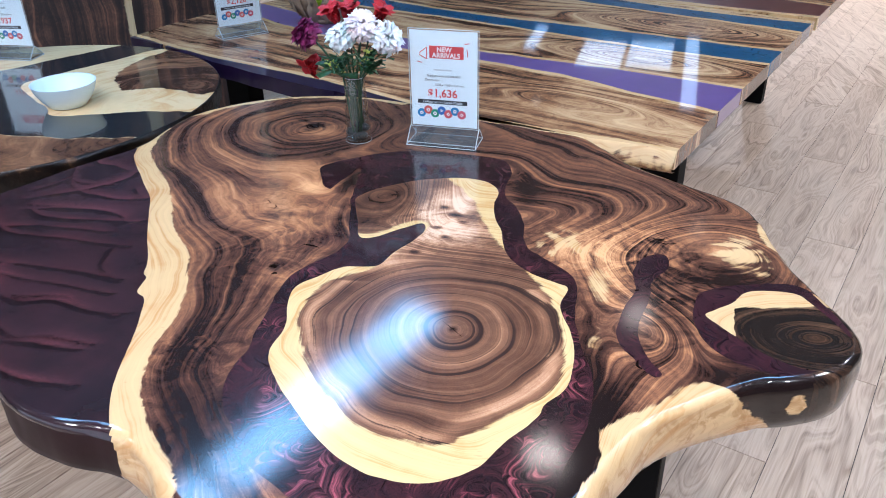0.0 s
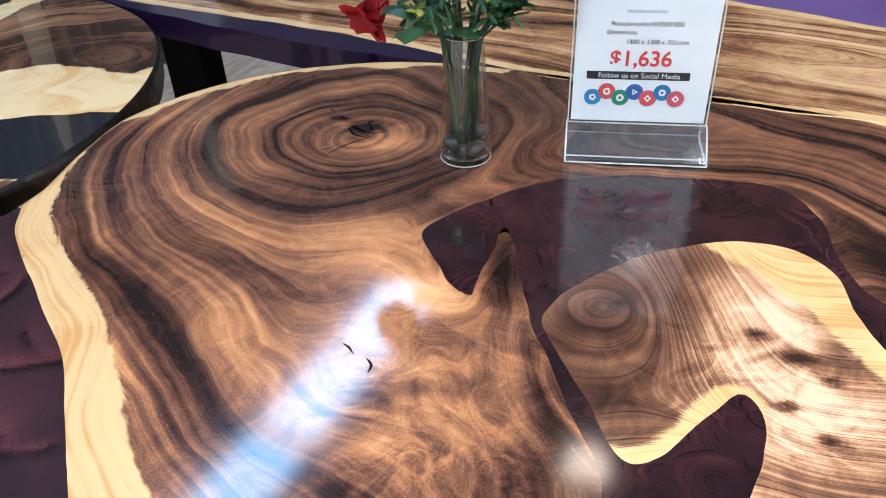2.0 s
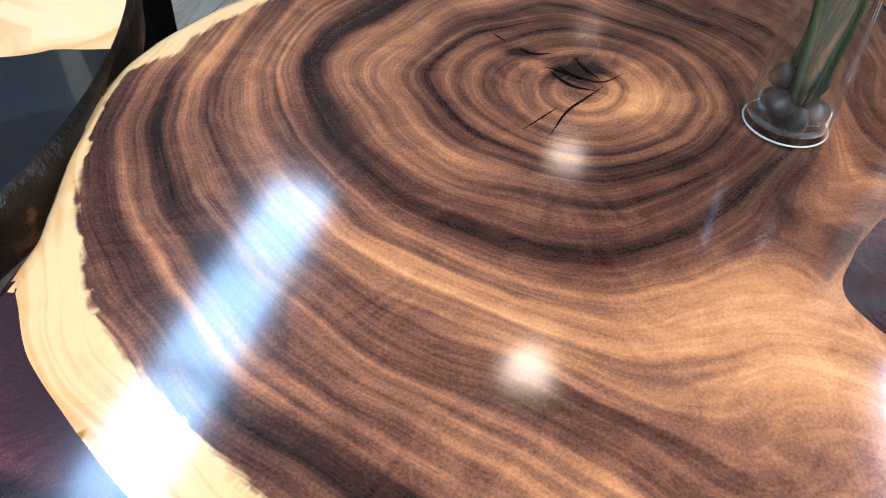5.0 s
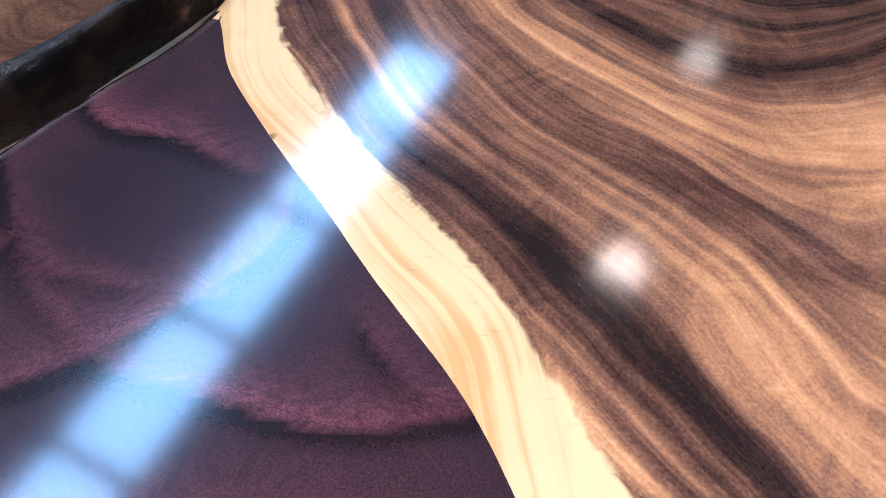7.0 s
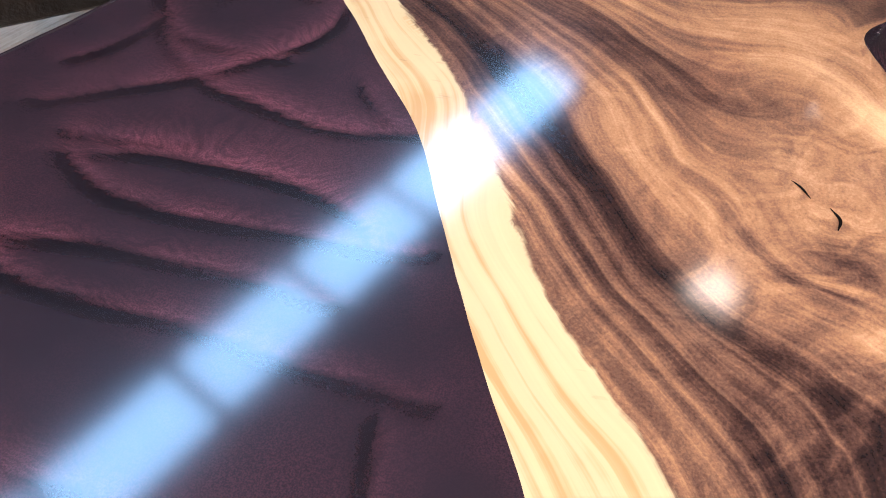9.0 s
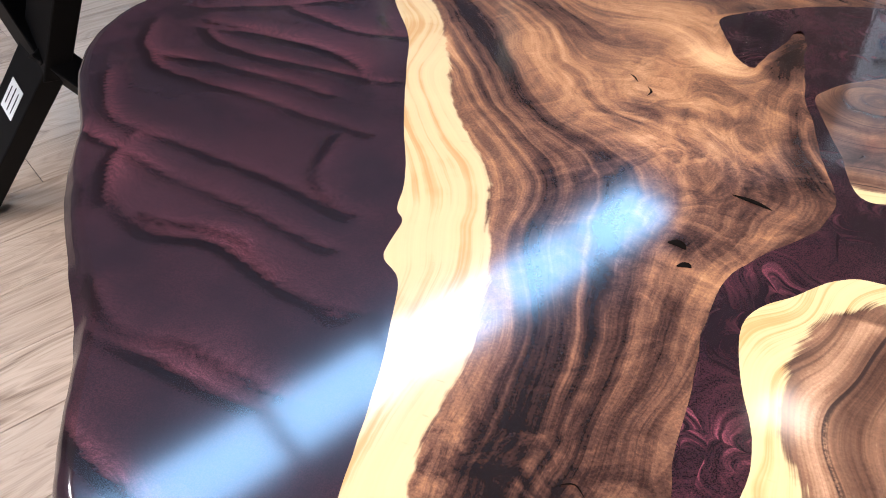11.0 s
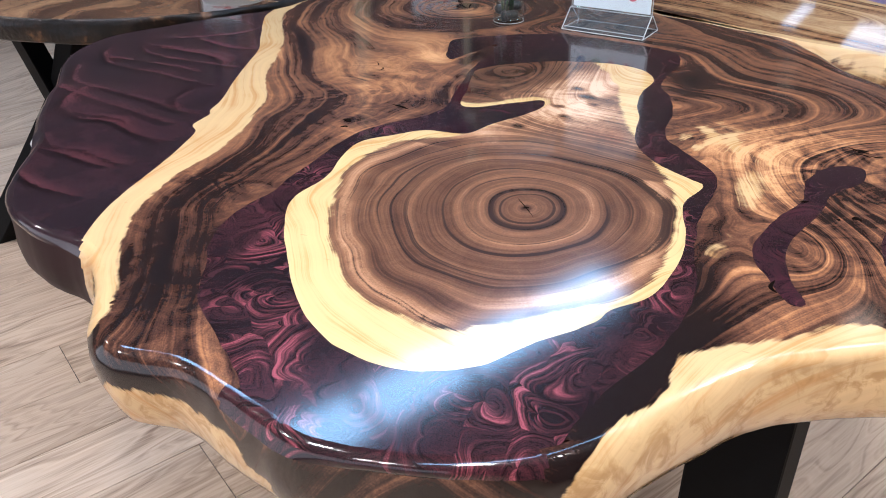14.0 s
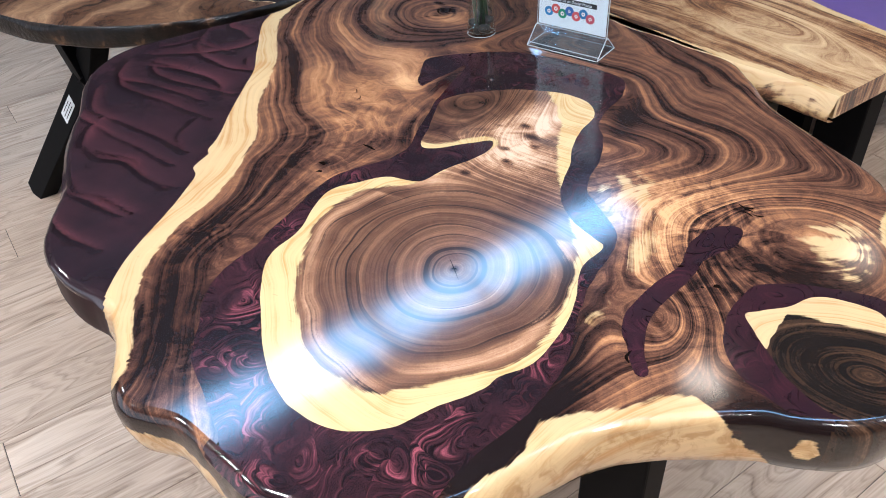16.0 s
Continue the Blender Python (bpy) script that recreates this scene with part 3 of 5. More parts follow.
def fields_slab(P):
    flat = P[:, :2]
    sr = away(flat, L_SAPR, False)
    x_sap = np.interp(flat[:, 1], [p[1] for p in SAP_RIGHT[::-1]], [p[0] for p in SAP_RIGHT[::-1]])
    strip = np.clip(0.5 + np.where(flat[:, 0] < x_sap, sr, -sr) * 55, 0, 1)
    strip = np.where(flat[:, 1] > 1.66, np.clip(strip, 0, 0.9), strip)
    tone = (0.40 * bell(P, -0.20, 1.27, 0.10, 0.09) + 0.30 * bell(P, -0.13, 1.17, 0.08, 0.06) + 0.85 * bell(P, 0.39, 1.13, 0.07, 0.07) + 0.6 * bell(P, 0.425, 1.04, 0.032, 0.08) + 0.35 * bell(P, 0.615, 1.16, 0.05, 0.045) - 0.2 * bell(P, 0.29, 1.30, 0.02, 0.09) - 0.15 * bell(P, 0.315, 1.37, 0.02, 0.05) + 0.35 * bell(P, -0.13, 1.25, 0.10, 0.10) - 0.25 * bell(P, 0.60, 1.045, 0.09, 0.02)
            + 0.35 * bell(P, 0.42, 0.86, 0.03, 0.06) + 0.30 * bell(P, 0.47, 1.20, 0.12, 0.07) + 0.25 * bell(P, 0.52, 0.86, 0.05, 0.05) + 0.32 * bell(P, -0.15, 1.35, 0.06, 0.06) - 0.45 * bell(P, -0.11, 1.26, 0.03, 0.02) - 0.35 * bell(P, -0.16, 1.20, 0.025, 0.015) + 0.1 * bell(P, -0.3, 1.45, 0.12)
            - 0.40 * bell(P, -0.13, 0.80, 0.06, 0.14) - 0.40 * bell(P, -0.06, 0.64, 0.08, 0.09) - 0.9 * bell(P, 0.37, 0.62, 0.045, 0.10) - 0.6 * bell(P, 0.40, 0.75, 0.03, 0.1)
            - 0.3 * bell(P, 0.29, 1.36, 0.02, 0.06) - 0.35 * bell(P, -0.36, 1.30, 0.016, 0.11, 0.55) + 0.25 * bell(P, -0.30, 1.40, 0.03, 0.12, 0.6) - 0.2 * bell(P, 0.62, 1.07, 0.07, 0.02) - 0.6 * bell(P, 0.60, 0.815, 0.08, 0.03)
            - 0.05 * bell(P, -0.17, 1.0, 0.05, 0.1) - 1.0 * bell(P, -0.200, 1.655, 0.026, 0.012, 0.2) - 0.7 * bell(P, -0.236, 1.684, 0.014, 0.006, -0.5) + 0.35 * bell(P, -0.17, 1.61, 0.05, 0.02) + 0.45 * bell(P, -0.19, 1.41, 0.07, 0.05) - 0.5 * bell(P, -0.10, 1.03, 0.012) - 0.5 * bell(P, 0.515, 1.165, 0.02, 0.01) + 0.5 * bell(P, -0.09, 1.0, 0.02, 0.02)
            - 0.5 * bell(P, -0.12, 1.21, 0.05, 0.012) - 0.7 * bell(P, -0.048, 1.35, 0.018, 0.06) - 0.5 * bell(P, -0.03, 1.18, 0.02, 0.07) + 0.5 * bell(P, -0.12, 1.33, 0.025, 0.03))
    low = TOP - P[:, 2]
    # The figure gets darker down the side, except along the north rim.
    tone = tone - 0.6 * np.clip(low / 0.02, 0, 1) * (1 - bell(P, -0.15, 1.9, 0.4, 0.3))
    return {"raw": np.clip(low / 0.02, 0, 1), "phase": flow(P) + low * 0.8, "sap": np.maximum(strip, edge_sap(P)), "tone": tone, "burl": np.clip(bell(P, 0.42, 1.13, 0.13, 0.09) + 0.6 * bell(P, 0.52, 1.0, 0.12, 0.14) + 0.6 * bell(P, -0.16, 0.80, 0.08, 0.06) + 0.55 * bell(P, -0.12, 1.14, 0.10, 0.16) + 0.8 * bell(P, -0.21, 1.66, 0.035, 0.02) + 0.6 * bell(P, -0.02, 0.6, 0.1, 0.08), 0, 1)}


def fields_island(P):
    flat = P[:, :2]
    hd = signed(flat, curve(HEART, per=8)) + noise_at(P, 30, 31.0) * 0.004
    q = flat - (0.202, 0.884)
    r = np.hypot(q[:, 0] * 1.0, q[:, 1] * np.where(q[:, 1] > 0, 0.95, 0.9)) * (1 + 0.15 * noise_at(P, 5, 33.0) + 0.045 * noise_at(P, 16, 35.0))
    q2 = flat - (0.030, 1.300)
    r2 = np.hypot(q2[:, 0], q2[:, 1] * 1.15) * (1 + 0.15 * noise_at(P, 9, 36.0))
    b = 1 / (1 + np.exp(-(flat[:, 1] - 1.165 + 0.15 * (flat[:, 0] - 0.1)) * 40))
    c = 1 / (1 + np.exp(-(flat[:, 0] - 0.120) * 60)) * b
    ph = r * (1 - b) + (r2 * 1.1 + 0.3) * (b - c) + (0.8 + 0.45 * flat[:, 1] + 0.30 * np.hypot(flat[:, 0] - 0.25, flat[:, 1] - 1.20)) * c
    tone = 1.05 * bell(P, 0.17, 1.16, 0.11, 0.055) + 1.1 * bell(P, 0.07, 1.075, 0.05, 0.05) + 1.15 * bell(P, 0.15, 1.26, 0.05, 0.09) + 0.9 * bell(P, 0.19, 1.32, 0.04, 0.06) + 0.30 * bell(P, 0.2, 0.88, 0.06)
    for x, y, size in ((0.169, 1.232, 0.013), (0.142, 1.182, 0.008), (0.147, 1.261, 0.009), (0.115, 1.095, 0.007), (0.10, 1.15, 0.008), (0.185, 1.205, 0.006), (0.16, 1.15, 0.007), (0.045, 1.305, 0.004)):
        tone = tone - 2.0 * bell(P, x, y, size, size * 0.55, -0.3)
    tone = tone + 0.5 * np.clip((flat[:, 1] - 1.02) * 8, 0, 1) * noise_at(P, 24, 37.0) - 0.5 * bell(P, 0.03, 1.30, 0.06, 0.07)
    return {"phase": ph, "sap": np.clip(0.5 + hd * 38, 0, 1), "tone": tone + 0.7 * np.exp(-((hd + 0.016) / 0.014) ** 2) * (P[:, 1] < 1.0) - 0.7 * bell(P, 0.202, 0.884, 0.004), "burl": np.clip(1.2 * bell(P, 0.15, 1.20, 0.12, 0.09), 0, 1)}


def fields_sliver(P):
    q = P[:, :2] - (0.695, 0.910)
    ph = np.hypot(q[:, 0], q[:, 1] * 1.5)
    cut = P[:, 1] - (0.975 + 0.10 * (P[:, 0] - 0.6) - 6.0 * np.clip(0.60 - P[:, 0], 0, 1)) + noise_at(P, 60, 41.0) * 0.004
    return {"phase": ph, "sap": np.clip(0.5 + cut * 70, 0, 1), "tone": 0.2 * bell(P, 0.70, 0.91, 0.03)}


FOLDS = [[(-0.64, 1.39), (-0.617, 1.34), (-0.598, 1.316), (-0.568, 1.312), (-0.521, 1.306)], [(-0.625, 1.352), (-0.604, 1.307), (-0.567, 1.276), (-0.531, 1.263), (-0.47, 1.248), (-0.419, 1.257)], [(-0.615, 1.432), (-0.589, 1.403), (-0.559, 1.397), (-0.524, 1.377)],
         [(-0.657, 1.279), (-0.637, 1.298), (-0.621, 1.33)], [(-0.626, 1.21), (-0.594, 1.211), (-0.555, 1.213)], [(-0.618, 1.193), (-0.56, 1.204), (-0.491, 1.2), (-0.437, 1.185), (-0.423, 1.17)], [(-0.611, 1.188), (-0.575, 1.168), (-0.521, 1.164), (-0.472, 1.162), (-0.396, 1.167)],
         [(-0.454, 1.284), (-0.437, 1.265), (-0.422, 1.26)], [(-0.66, 1.235), (-0.563, 1.285), (-0.51, 1.33), (-0.50, 1.38)]]
SOUTH_FOLDS = [[(-0.657, 1.146), (-0.6, 1.104), (-0.49, 1.092), (-0.372, 1.074)], [(-0.647, 1.072), (-0.588, 1.019), (-0.521, 1.002), (-0.43, 0.991), (-0.334, 0.972)], [(-0.527, 0.933), (-0.462, 0.9), (-0.405, 0.903), (-0.339, 0.886), (-0.287, 0.885)],
               [(-0.467, 0.912), (-0.394, 0.915), (-0.366, 0.9), (-0.292, 0.878)], [(-0.454, 0.838), (-0.405, 0.814), (-0.358, 0.818), (-0.297, 0.806)], [(-0.418, 0.803), (-0.365, 0.8), (-0.31, 0.791)], [(-0.388, 0.745), (-0.331, 0.719), (-0.27, 0.72)],
               [(-0.388, 1.053), (-0.38, 1.003), (-0.339, 0.973)], [(-0.55, 0.995), (-0.543, 0.952), (-0.51, 0.917)], [(-0.68, 1.18), (-0.64, 1.13), (-0.55, 1.135), (-0.44, 1.12)], [(-0.60, 0.99), (-0.52, 0.965), (-0.43, 0.95), (-0.33, 0.935)]]


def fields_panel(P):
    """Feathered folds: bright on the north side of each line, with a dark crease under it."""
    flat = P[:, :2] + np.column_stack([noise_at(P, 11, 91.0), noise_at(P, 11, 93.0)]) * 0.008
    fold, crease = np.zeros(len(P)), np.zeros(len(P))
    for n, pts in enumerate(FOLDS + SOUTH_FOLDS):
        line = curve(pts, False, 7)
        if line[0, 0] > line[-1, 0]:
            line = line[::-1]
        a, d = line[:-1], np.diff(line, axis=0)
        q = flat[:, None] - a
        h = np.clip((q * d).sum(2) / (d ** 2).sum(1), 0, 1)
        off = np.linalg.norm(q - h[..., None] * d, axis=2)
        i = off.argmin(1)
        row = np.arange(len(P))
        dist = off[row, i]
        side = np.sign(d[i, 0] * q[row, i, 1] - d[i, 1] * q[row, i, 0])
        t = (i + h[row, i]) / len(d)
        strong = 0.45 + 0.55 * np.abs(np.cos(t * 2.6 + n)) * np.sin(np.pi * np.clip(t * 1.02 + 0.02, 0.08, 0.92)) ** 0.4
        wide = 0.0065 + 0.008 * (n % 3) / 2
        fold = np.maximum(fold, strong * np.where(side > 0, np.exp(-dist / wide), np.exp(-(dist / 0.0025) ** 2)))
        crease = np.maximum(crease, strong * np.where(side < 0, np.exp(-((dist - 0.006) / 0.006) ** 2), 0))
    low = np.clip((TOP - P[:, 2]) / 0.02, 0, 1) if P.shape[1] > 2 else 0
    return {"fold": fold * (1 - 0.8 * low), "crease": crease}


def live_edge_table():
    table = tagged(empty("live_edge_table"), "irregular live-edge walnut slab table with plum resin rivers", "table")
    sh = Sheet(-0.78, 0.46, 0.80, 1.90, 0.0045)
    inset = 0.014
    d_out = signed(sh.P, L_OUT) + inset
    d_west = signed(sh.P, L_WEST)
    d_isl, d_riv = signed(sh.P, L_ISL), signed(sh.P, L_RIVER)
    d_ton, d_hook, d_sli = signed(sh.P, L_TONGUE), signed(sh.P, L_HOOK), signed(sh.P, L_SLIVER)
    d_all = np.minimum.reduce([d_west, d_isl, d_riv, d_ton, d_hook, d_sli])
    pieces = (("wood_slab", M_WOOD, np.maximum(d_out, -d_all), fields_slab, "swirling brown walnut with cream sapwood strip"),
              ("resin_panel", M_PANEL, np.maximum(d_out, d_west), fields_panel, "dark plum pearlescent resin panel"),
              ("resin_river", M_RIVER, np.maximum(np.maximum(d_out, d_riv), -d_isl), None, "plum resin river with reddish swirls"),
              ("end_grain_round", M_ROUND, np.maximum(d_out, d_isl), fields_island, "ringed end-grain round with cream sapwood rim"),
              ("resin_inlay", M_INLAY, np.maximum(d_out, d_ton), None, "small dark plum resin inlay"),
              ("resin_inlay", M_INLAY, np.maximum(np.maximum(d_out, d_hook), -d_sli), None, "hooked dark plum resin inlay"),
              ("wood_inlay", M_COAL, np.maximum(d_out, d_sli), fields_sliver, "nearly black heartwood with cream edge"))
    round_over = [(-inset, 0.0), (-0.010, 0.0008), (-0.006, 0.0030), (-0.0025, 0.0068), (0.0, 0.0125), (0.0015, 0.022), (0.002, 0.040), (0.0, 0.060), (-0.004, 0.074), (-0.012, 0.083), (-0.03, THICK)]
    sv, sq, info = skirt(L_OUT, round_over, TOP, wave=0.010, seed=2.0)
    mid = sv[sq].mean(1)
    west = inside(mid[:, :2], L_WEST)
    river_side = (mid[:, 0] > 0.09) & (mid[:, 0] < 0.335) & (mid[:, 1] < 0.56) & (mid[:, 2] > TOP - 0.012)
    sliver_side = (mid[:, 0] > 0.67) & (mid[:, 1] < 1.02) & (mid[:, 1] > 0.78)
    satin = west & (mid[:, 2] < TOP - 0.012)
    used, extra = np.unique(sq[satin], return_inverse=True)
    sheet_part("resin_side", M_SATIN, table, sv[used], extra.reshape(-1, 4), {}, "satin dark plum resin side")
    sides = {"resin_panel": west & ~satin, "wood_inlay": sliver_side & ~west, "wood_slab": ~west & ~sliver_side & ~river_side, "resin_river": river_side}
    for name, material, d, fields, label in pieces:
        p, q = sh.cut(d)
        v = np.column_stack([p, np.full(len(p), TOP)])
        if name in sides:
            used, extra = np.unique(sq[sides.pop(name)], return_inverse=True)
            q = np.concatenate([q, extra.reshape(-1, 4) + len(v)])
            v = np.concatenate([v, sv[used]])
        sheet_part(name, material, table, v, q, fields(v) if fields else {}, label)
    under = bmesh.new()
    under.faces.new([under.verts.new((x, y, TOP - THICK)) for x, y in L_OUT[::4] * 0.97 + np.array((0.02, 1.2)) * 0.03])
    core = under.faces[:] and bmesh.ops.extrude_face_region(under, geom=under.faces[:])
    for vert in [g for g in core["geom"] if isinstance(g, bmesh.types.BMVert)]:
        vert.co.z = TOP - 0.001
    part("core", under, M_INLAY, table)
    for x, y, rz in ((0.08, 0.72, 25), (0.46, 0.86, -20), (0.18, 1.55, 25), (-0.30, 1.35, -20)):
        part("leg", box((0.10, 0.05, TOP - THICK), (x, y, (TOP - THICK) / 2), (0, 0, rz), 0.004), M_LEG, table)
    return table


live_edge_table()

# ---- the knot and checks in the main slab ----
def crack(points, width):
    bm = bmesh.new()
    pts = curve(points, False, 5)
    pts = ragged(pts, 0.0012, 51.0)
    rows = []
    for i, (x, y) in enumerate(pts):
        a, b = pts[max(i - 1, 0)], pts[min(i + 1, len(pts) - 1)]
        t = (b - a) / (np.linalg.norm(b - a) + 1e-9)
        w = width * math.sin(math.pi * (i + 0.6) / (len(pts) + 0.2))
        rows.append([bm.verts.new((x - t[1] * w, y + t[0] * w, TOP + 0.0006)), bm.verts.new((x + t[1] * w, y - t[0] * w, TOP + 0.0006))])
    for a, b in zip(rows, rows[1:]):
        bm.faces.new((a[0], a[1], b[1], b[0]))
    return bm


M_CHECK = plain("dark_check", (0.006, 0.004, 0.003), 0.9, 0, 0.2, 80, 0, Specular_IOR_Level=0.02)
table = bpy.data.objects["live_edge_table"]
for line, w in (([(-0.247, 1.580), (-0.225, 1.605), (-0.208, 1.617), (-0.188, 1.632)], 0.0011), ([(-0.213, 1.664), (-0.206, 1.650), (-0.190, 1.637), (-0.168, 1.646)], 0.0010),
                ([(-0.224, 1.662), (-0.212, 1.655), (-0.200, 1.642)], 0.0013), ([(-0.198, 1.672), (-0.194, 1.655), (-0.189, 1.640)], 0.0012), ([(-0.110, 1.027), (-0.103, 1.029), (-0.097, 1.024)], 0.0038),
                ([(-0.262, 1.589), (-0.246, 1.600), (-0.230, 1.610)], 0.0007), ([(-0.221, 1.658), (-0.217, 1.645), (-0.210, 1.634), (-0.196, 1.626)], 0.0018), ([(-0.250, 1.712), (-0.243, 1.700)], 0.0009), ([(-0.235, 1.690), (-0.228, 1.681), (-0.213, 1.679)], 0.0014),
                ([(0.515, 1.172), (0.522, 1.171), (0.528, 1.174)], 0.0022), ([(0.528, 1.158), (0.536, 1.157), (0.545, 1.160)], 0.0016), ([(0.462, 1.006), (0.470, 1.010)], 0.002), ([(0.512, 0.985), (0.516, 0.988), (0.521, 0.986)], 0.0035), ([(0.498, 0.978), (0.502, 0.980)], 0.0022),
                ([(0.452, 0.838), (0.450, 0.825), (0.456, 0.818)], 0.002), ([(-0.157, 0.775), (-0.146, 0.779), (-0.136, 0.776), (-0.126, 0.781)], 0.0004),
                ([(-0.10, 1.004), (-0.094, 1.008), (-0.09, 1.006)], 0.0028), ([(0.186, 0.902), (0.202, 0.884), (0.218, 0.866)], 0.0006), ([(0.199, 0.883), (0.203, 0.885), (0.206, 0.883)], 0.0012),
                ([(-0.075, 1.103), (-0.06, 1.100), (-0.045, 1.094)], 0.0025), ([(0.505, 1.176), (0.517, 1.168), (0.530, 1.164)], 0.002), ([(0.512, 1.160), (0.522, 1.158), (0.530, 1.152)], 0.0015),
                ([(-0.128, 0.808), (-0.118, 0.813), (-0.110, 0.806)], 0.0005), ([(-0.189, 1.263), (-0.183, 1.258), (-0.178, 1.250)], 0.0009), ([(-0.168, 1.245), (-0.163, 1.237), (-0.165, 1.228)], 0.0011)):
    part("check", crack(line, w), M_CHECK, table)


# ---- neighbouring river table ----
C0, U, V = np.array((0.60, 1.56)), np.array((-0.888, 0.46)), np.array((0.46, 0.888))
TAN = [(0.33, (0.022, 0.009, 0.006)), (0.41, (0.10, 0.042, 0.020)), (0.47, (0.27, 0.125, 0.052)), (0.545, (0.50, 0.30, 0.145)), (0.66, (0.72, 0.49, 0.26))]
M_TAN = wood("streaked_suar", TAN, rings=(26, 170), warp=0.05, coat=0.05, base=0.02)
M_RAW = wood("raw_suar_edge", TAN, rings=(40, 260), warp=0.08, coat=0.0, base=0.03)
M_VIOLET = plain("violet_resin", (0.13, 0.075, 0.24), 0.3, 0, 0.35, 7, 0, Coat_Weight=1.0, Coat_Roughness=0.04)
M_DEEPVIOLET = plain("dark_violet_resin", (0.010, 0.004, 0.022), 0.4, 0, 0.5, 14, 0, Specular_IOR_Level=0.2, Coat_Weight=0.35, Coat_Roughness=0.04)
M_BLUE = resin("blue_resin", (0.010, 0.085, 0.19), (0.13, 0.45, 0.66), 9.0, 1.6, 0.05, False)
M_MAROON = plain("maroon_resin", (0.10, 0.018, 0.014), 0.3, 0, 0.4, 8, 0, Coat_Weight=1.0, Coat_Roughness=0.05)


def river_table(rows, length, depth, shift, label, raw=0.0):
    """A straight-ended table of planks and resin strips. Rows: name, material, and the far border's depth at five steps along the length."""
    table = tagged(empty("river_table"), label, "table")
    sh = Sheet(-0.05, -0.12, length + 0.05, depth + 0.05, 0.012)
    along = np.linspace(0, length, 5)

    def border(u, vs, seed):
        return np.interp(u, along, vs) + 0.012 * np.sin(u * 5 + seed) + np.array([0.006 * noise.noise(Vector((a * 13, seed, 0))) for a in u])

    left = sh.P[:, 0] - (length + 0.03 * np.sin(sh.P[:, 1] * 6))
    d_end = np.maximum(-sh.P[:, 0], left)
    lo = None
    for i, (name, material, vs) in enumerate(rows):
        hi = border(sh.P[:, 0], vs, i * 2.3 + shift)
        if lo is not None:
            d = np.maximum.reduce([lo - sh.P[:, 1], sh.P[:, 1] - hi, d_end])
            p, q = sh.cut(d)
            w = C0 + p[:, :1] * U + (p[:, 1:] + shift) * V
            top = np.column_stack([w, np.full(len(p), TOP)])
            e = np.unique(np.sort(np.concatenate([q[:, [0, 1]], q[:, [1, 2]], q[:, [2, 3]], q[:, [3, 0]]]), 1), axis=0, return_counts=True)
            rim = e[0][e[1] == 1]
            low = top.copy()
            low[:, 2] -= 0.042
            n = len(top)
            quads = np.concatenate([q, np.column_stack([rim + n, rim[:, ::-1] + 2 * n])])
            pts = np.concatenate([top, top, low])
            l2, h2 = np.tile(border(p[:, 0], rows[i - 1][2], (i - 1) * 2.3 + shift), 3), np.tile(border(p[:, 0], vs, i * 2.3 + shift), 3)
            vv = np.tile(p[:, 1], 3)
            near = np.minimum(np.where(np.array([rows[i - 1][0] != "plank"] * len(vv)), vv - l2, 1), h2 - vv)
            uu = np.tile(p[:, 0], 3)
            eye = bell(np.column_stack([uu, vv]), 0.32, (l2 + h2).mean() / 2, 0.30, 0.08)
            ph = vv * (1 - eye) + eye * np.hypot((uu - 0.32) * 0.3, vv - (l2 + h2).mean() / 2)
            # Side vertices get less sap and a darker tone: shade put into colour.
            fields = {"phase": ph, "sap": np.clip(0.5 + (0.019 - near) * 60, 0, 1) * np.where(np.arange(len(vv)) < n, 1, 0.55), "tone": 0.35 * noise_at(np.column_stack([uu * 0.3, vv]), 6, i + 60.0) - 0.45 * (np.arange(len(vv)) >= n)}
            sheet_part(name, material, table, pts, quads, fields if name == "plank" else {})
        lo = hi
    if raw:                                             # the rough natural edge of the front plank
        u = np.linspace(-0.002, raw, 120)
        v0 = border(u, rows[1][2], 2.3 + shift) - 0.003
        pts, tone = [], []
        for d, o in ((-0.0006, 0.004), (0.0, 0.0), (0.004, -0.004), (0.014, -0.010), (0.024, -0.016), (0.034, -0.020), (0.042, -0.016), (0.048, 0.004)):
            for a, b in zip(u, v0):
                fall = 1 - 0.9 * max(0.0, a) / raw
                rough = noise.noise(Vector((a * 30, d * 40, 3))) + 0.6 * noise.noise(Vector((a * 90, d * 120, 5)))
                w = C0 + a * U + (b + shift + o * fall + (0.0035 * rough if d > 0.003 else 0)) * V
                pts.append((*w, TOP - d))
                tone.append(rough * 0.6 - d * 6)
        n, m = len(u), 8
        quads = np.array([(r * n + i, r * n + i + 1, (r + 1) * n + i + 1, (r + 1) * n + i) for r in range(m - 1) for i in range(n - 1)])
        pts, tone = np.array(pts), np.array(tone)
        sheet_part("raw_edge", M_RAW, table, pts, quads, {"phase": pts[:, 2] * 0.7 + 0.02 * noise_at(pts, 8, 2.0), "sap": np.clip(0.75 - (TOP - pts[:, 2]) * 7 + 0.3 * tone, 0, 1), "tone": tone}, "rough unplaned golden edge")
    frame_bm = box((length - 0.1, depth - 0.1, 0.02), (0, 0, 0))
    mid = C0 + U * length / 2 + V * (depth / 2 + shift)
    apron = part("underside", frame_bm, M_LEG, table)
    apron.matrix_basis = pose(mid[0], mid[1], TOP - 0.053, 0, 0, math.degrees(math.atan2(U[1], U[0])))
    return table


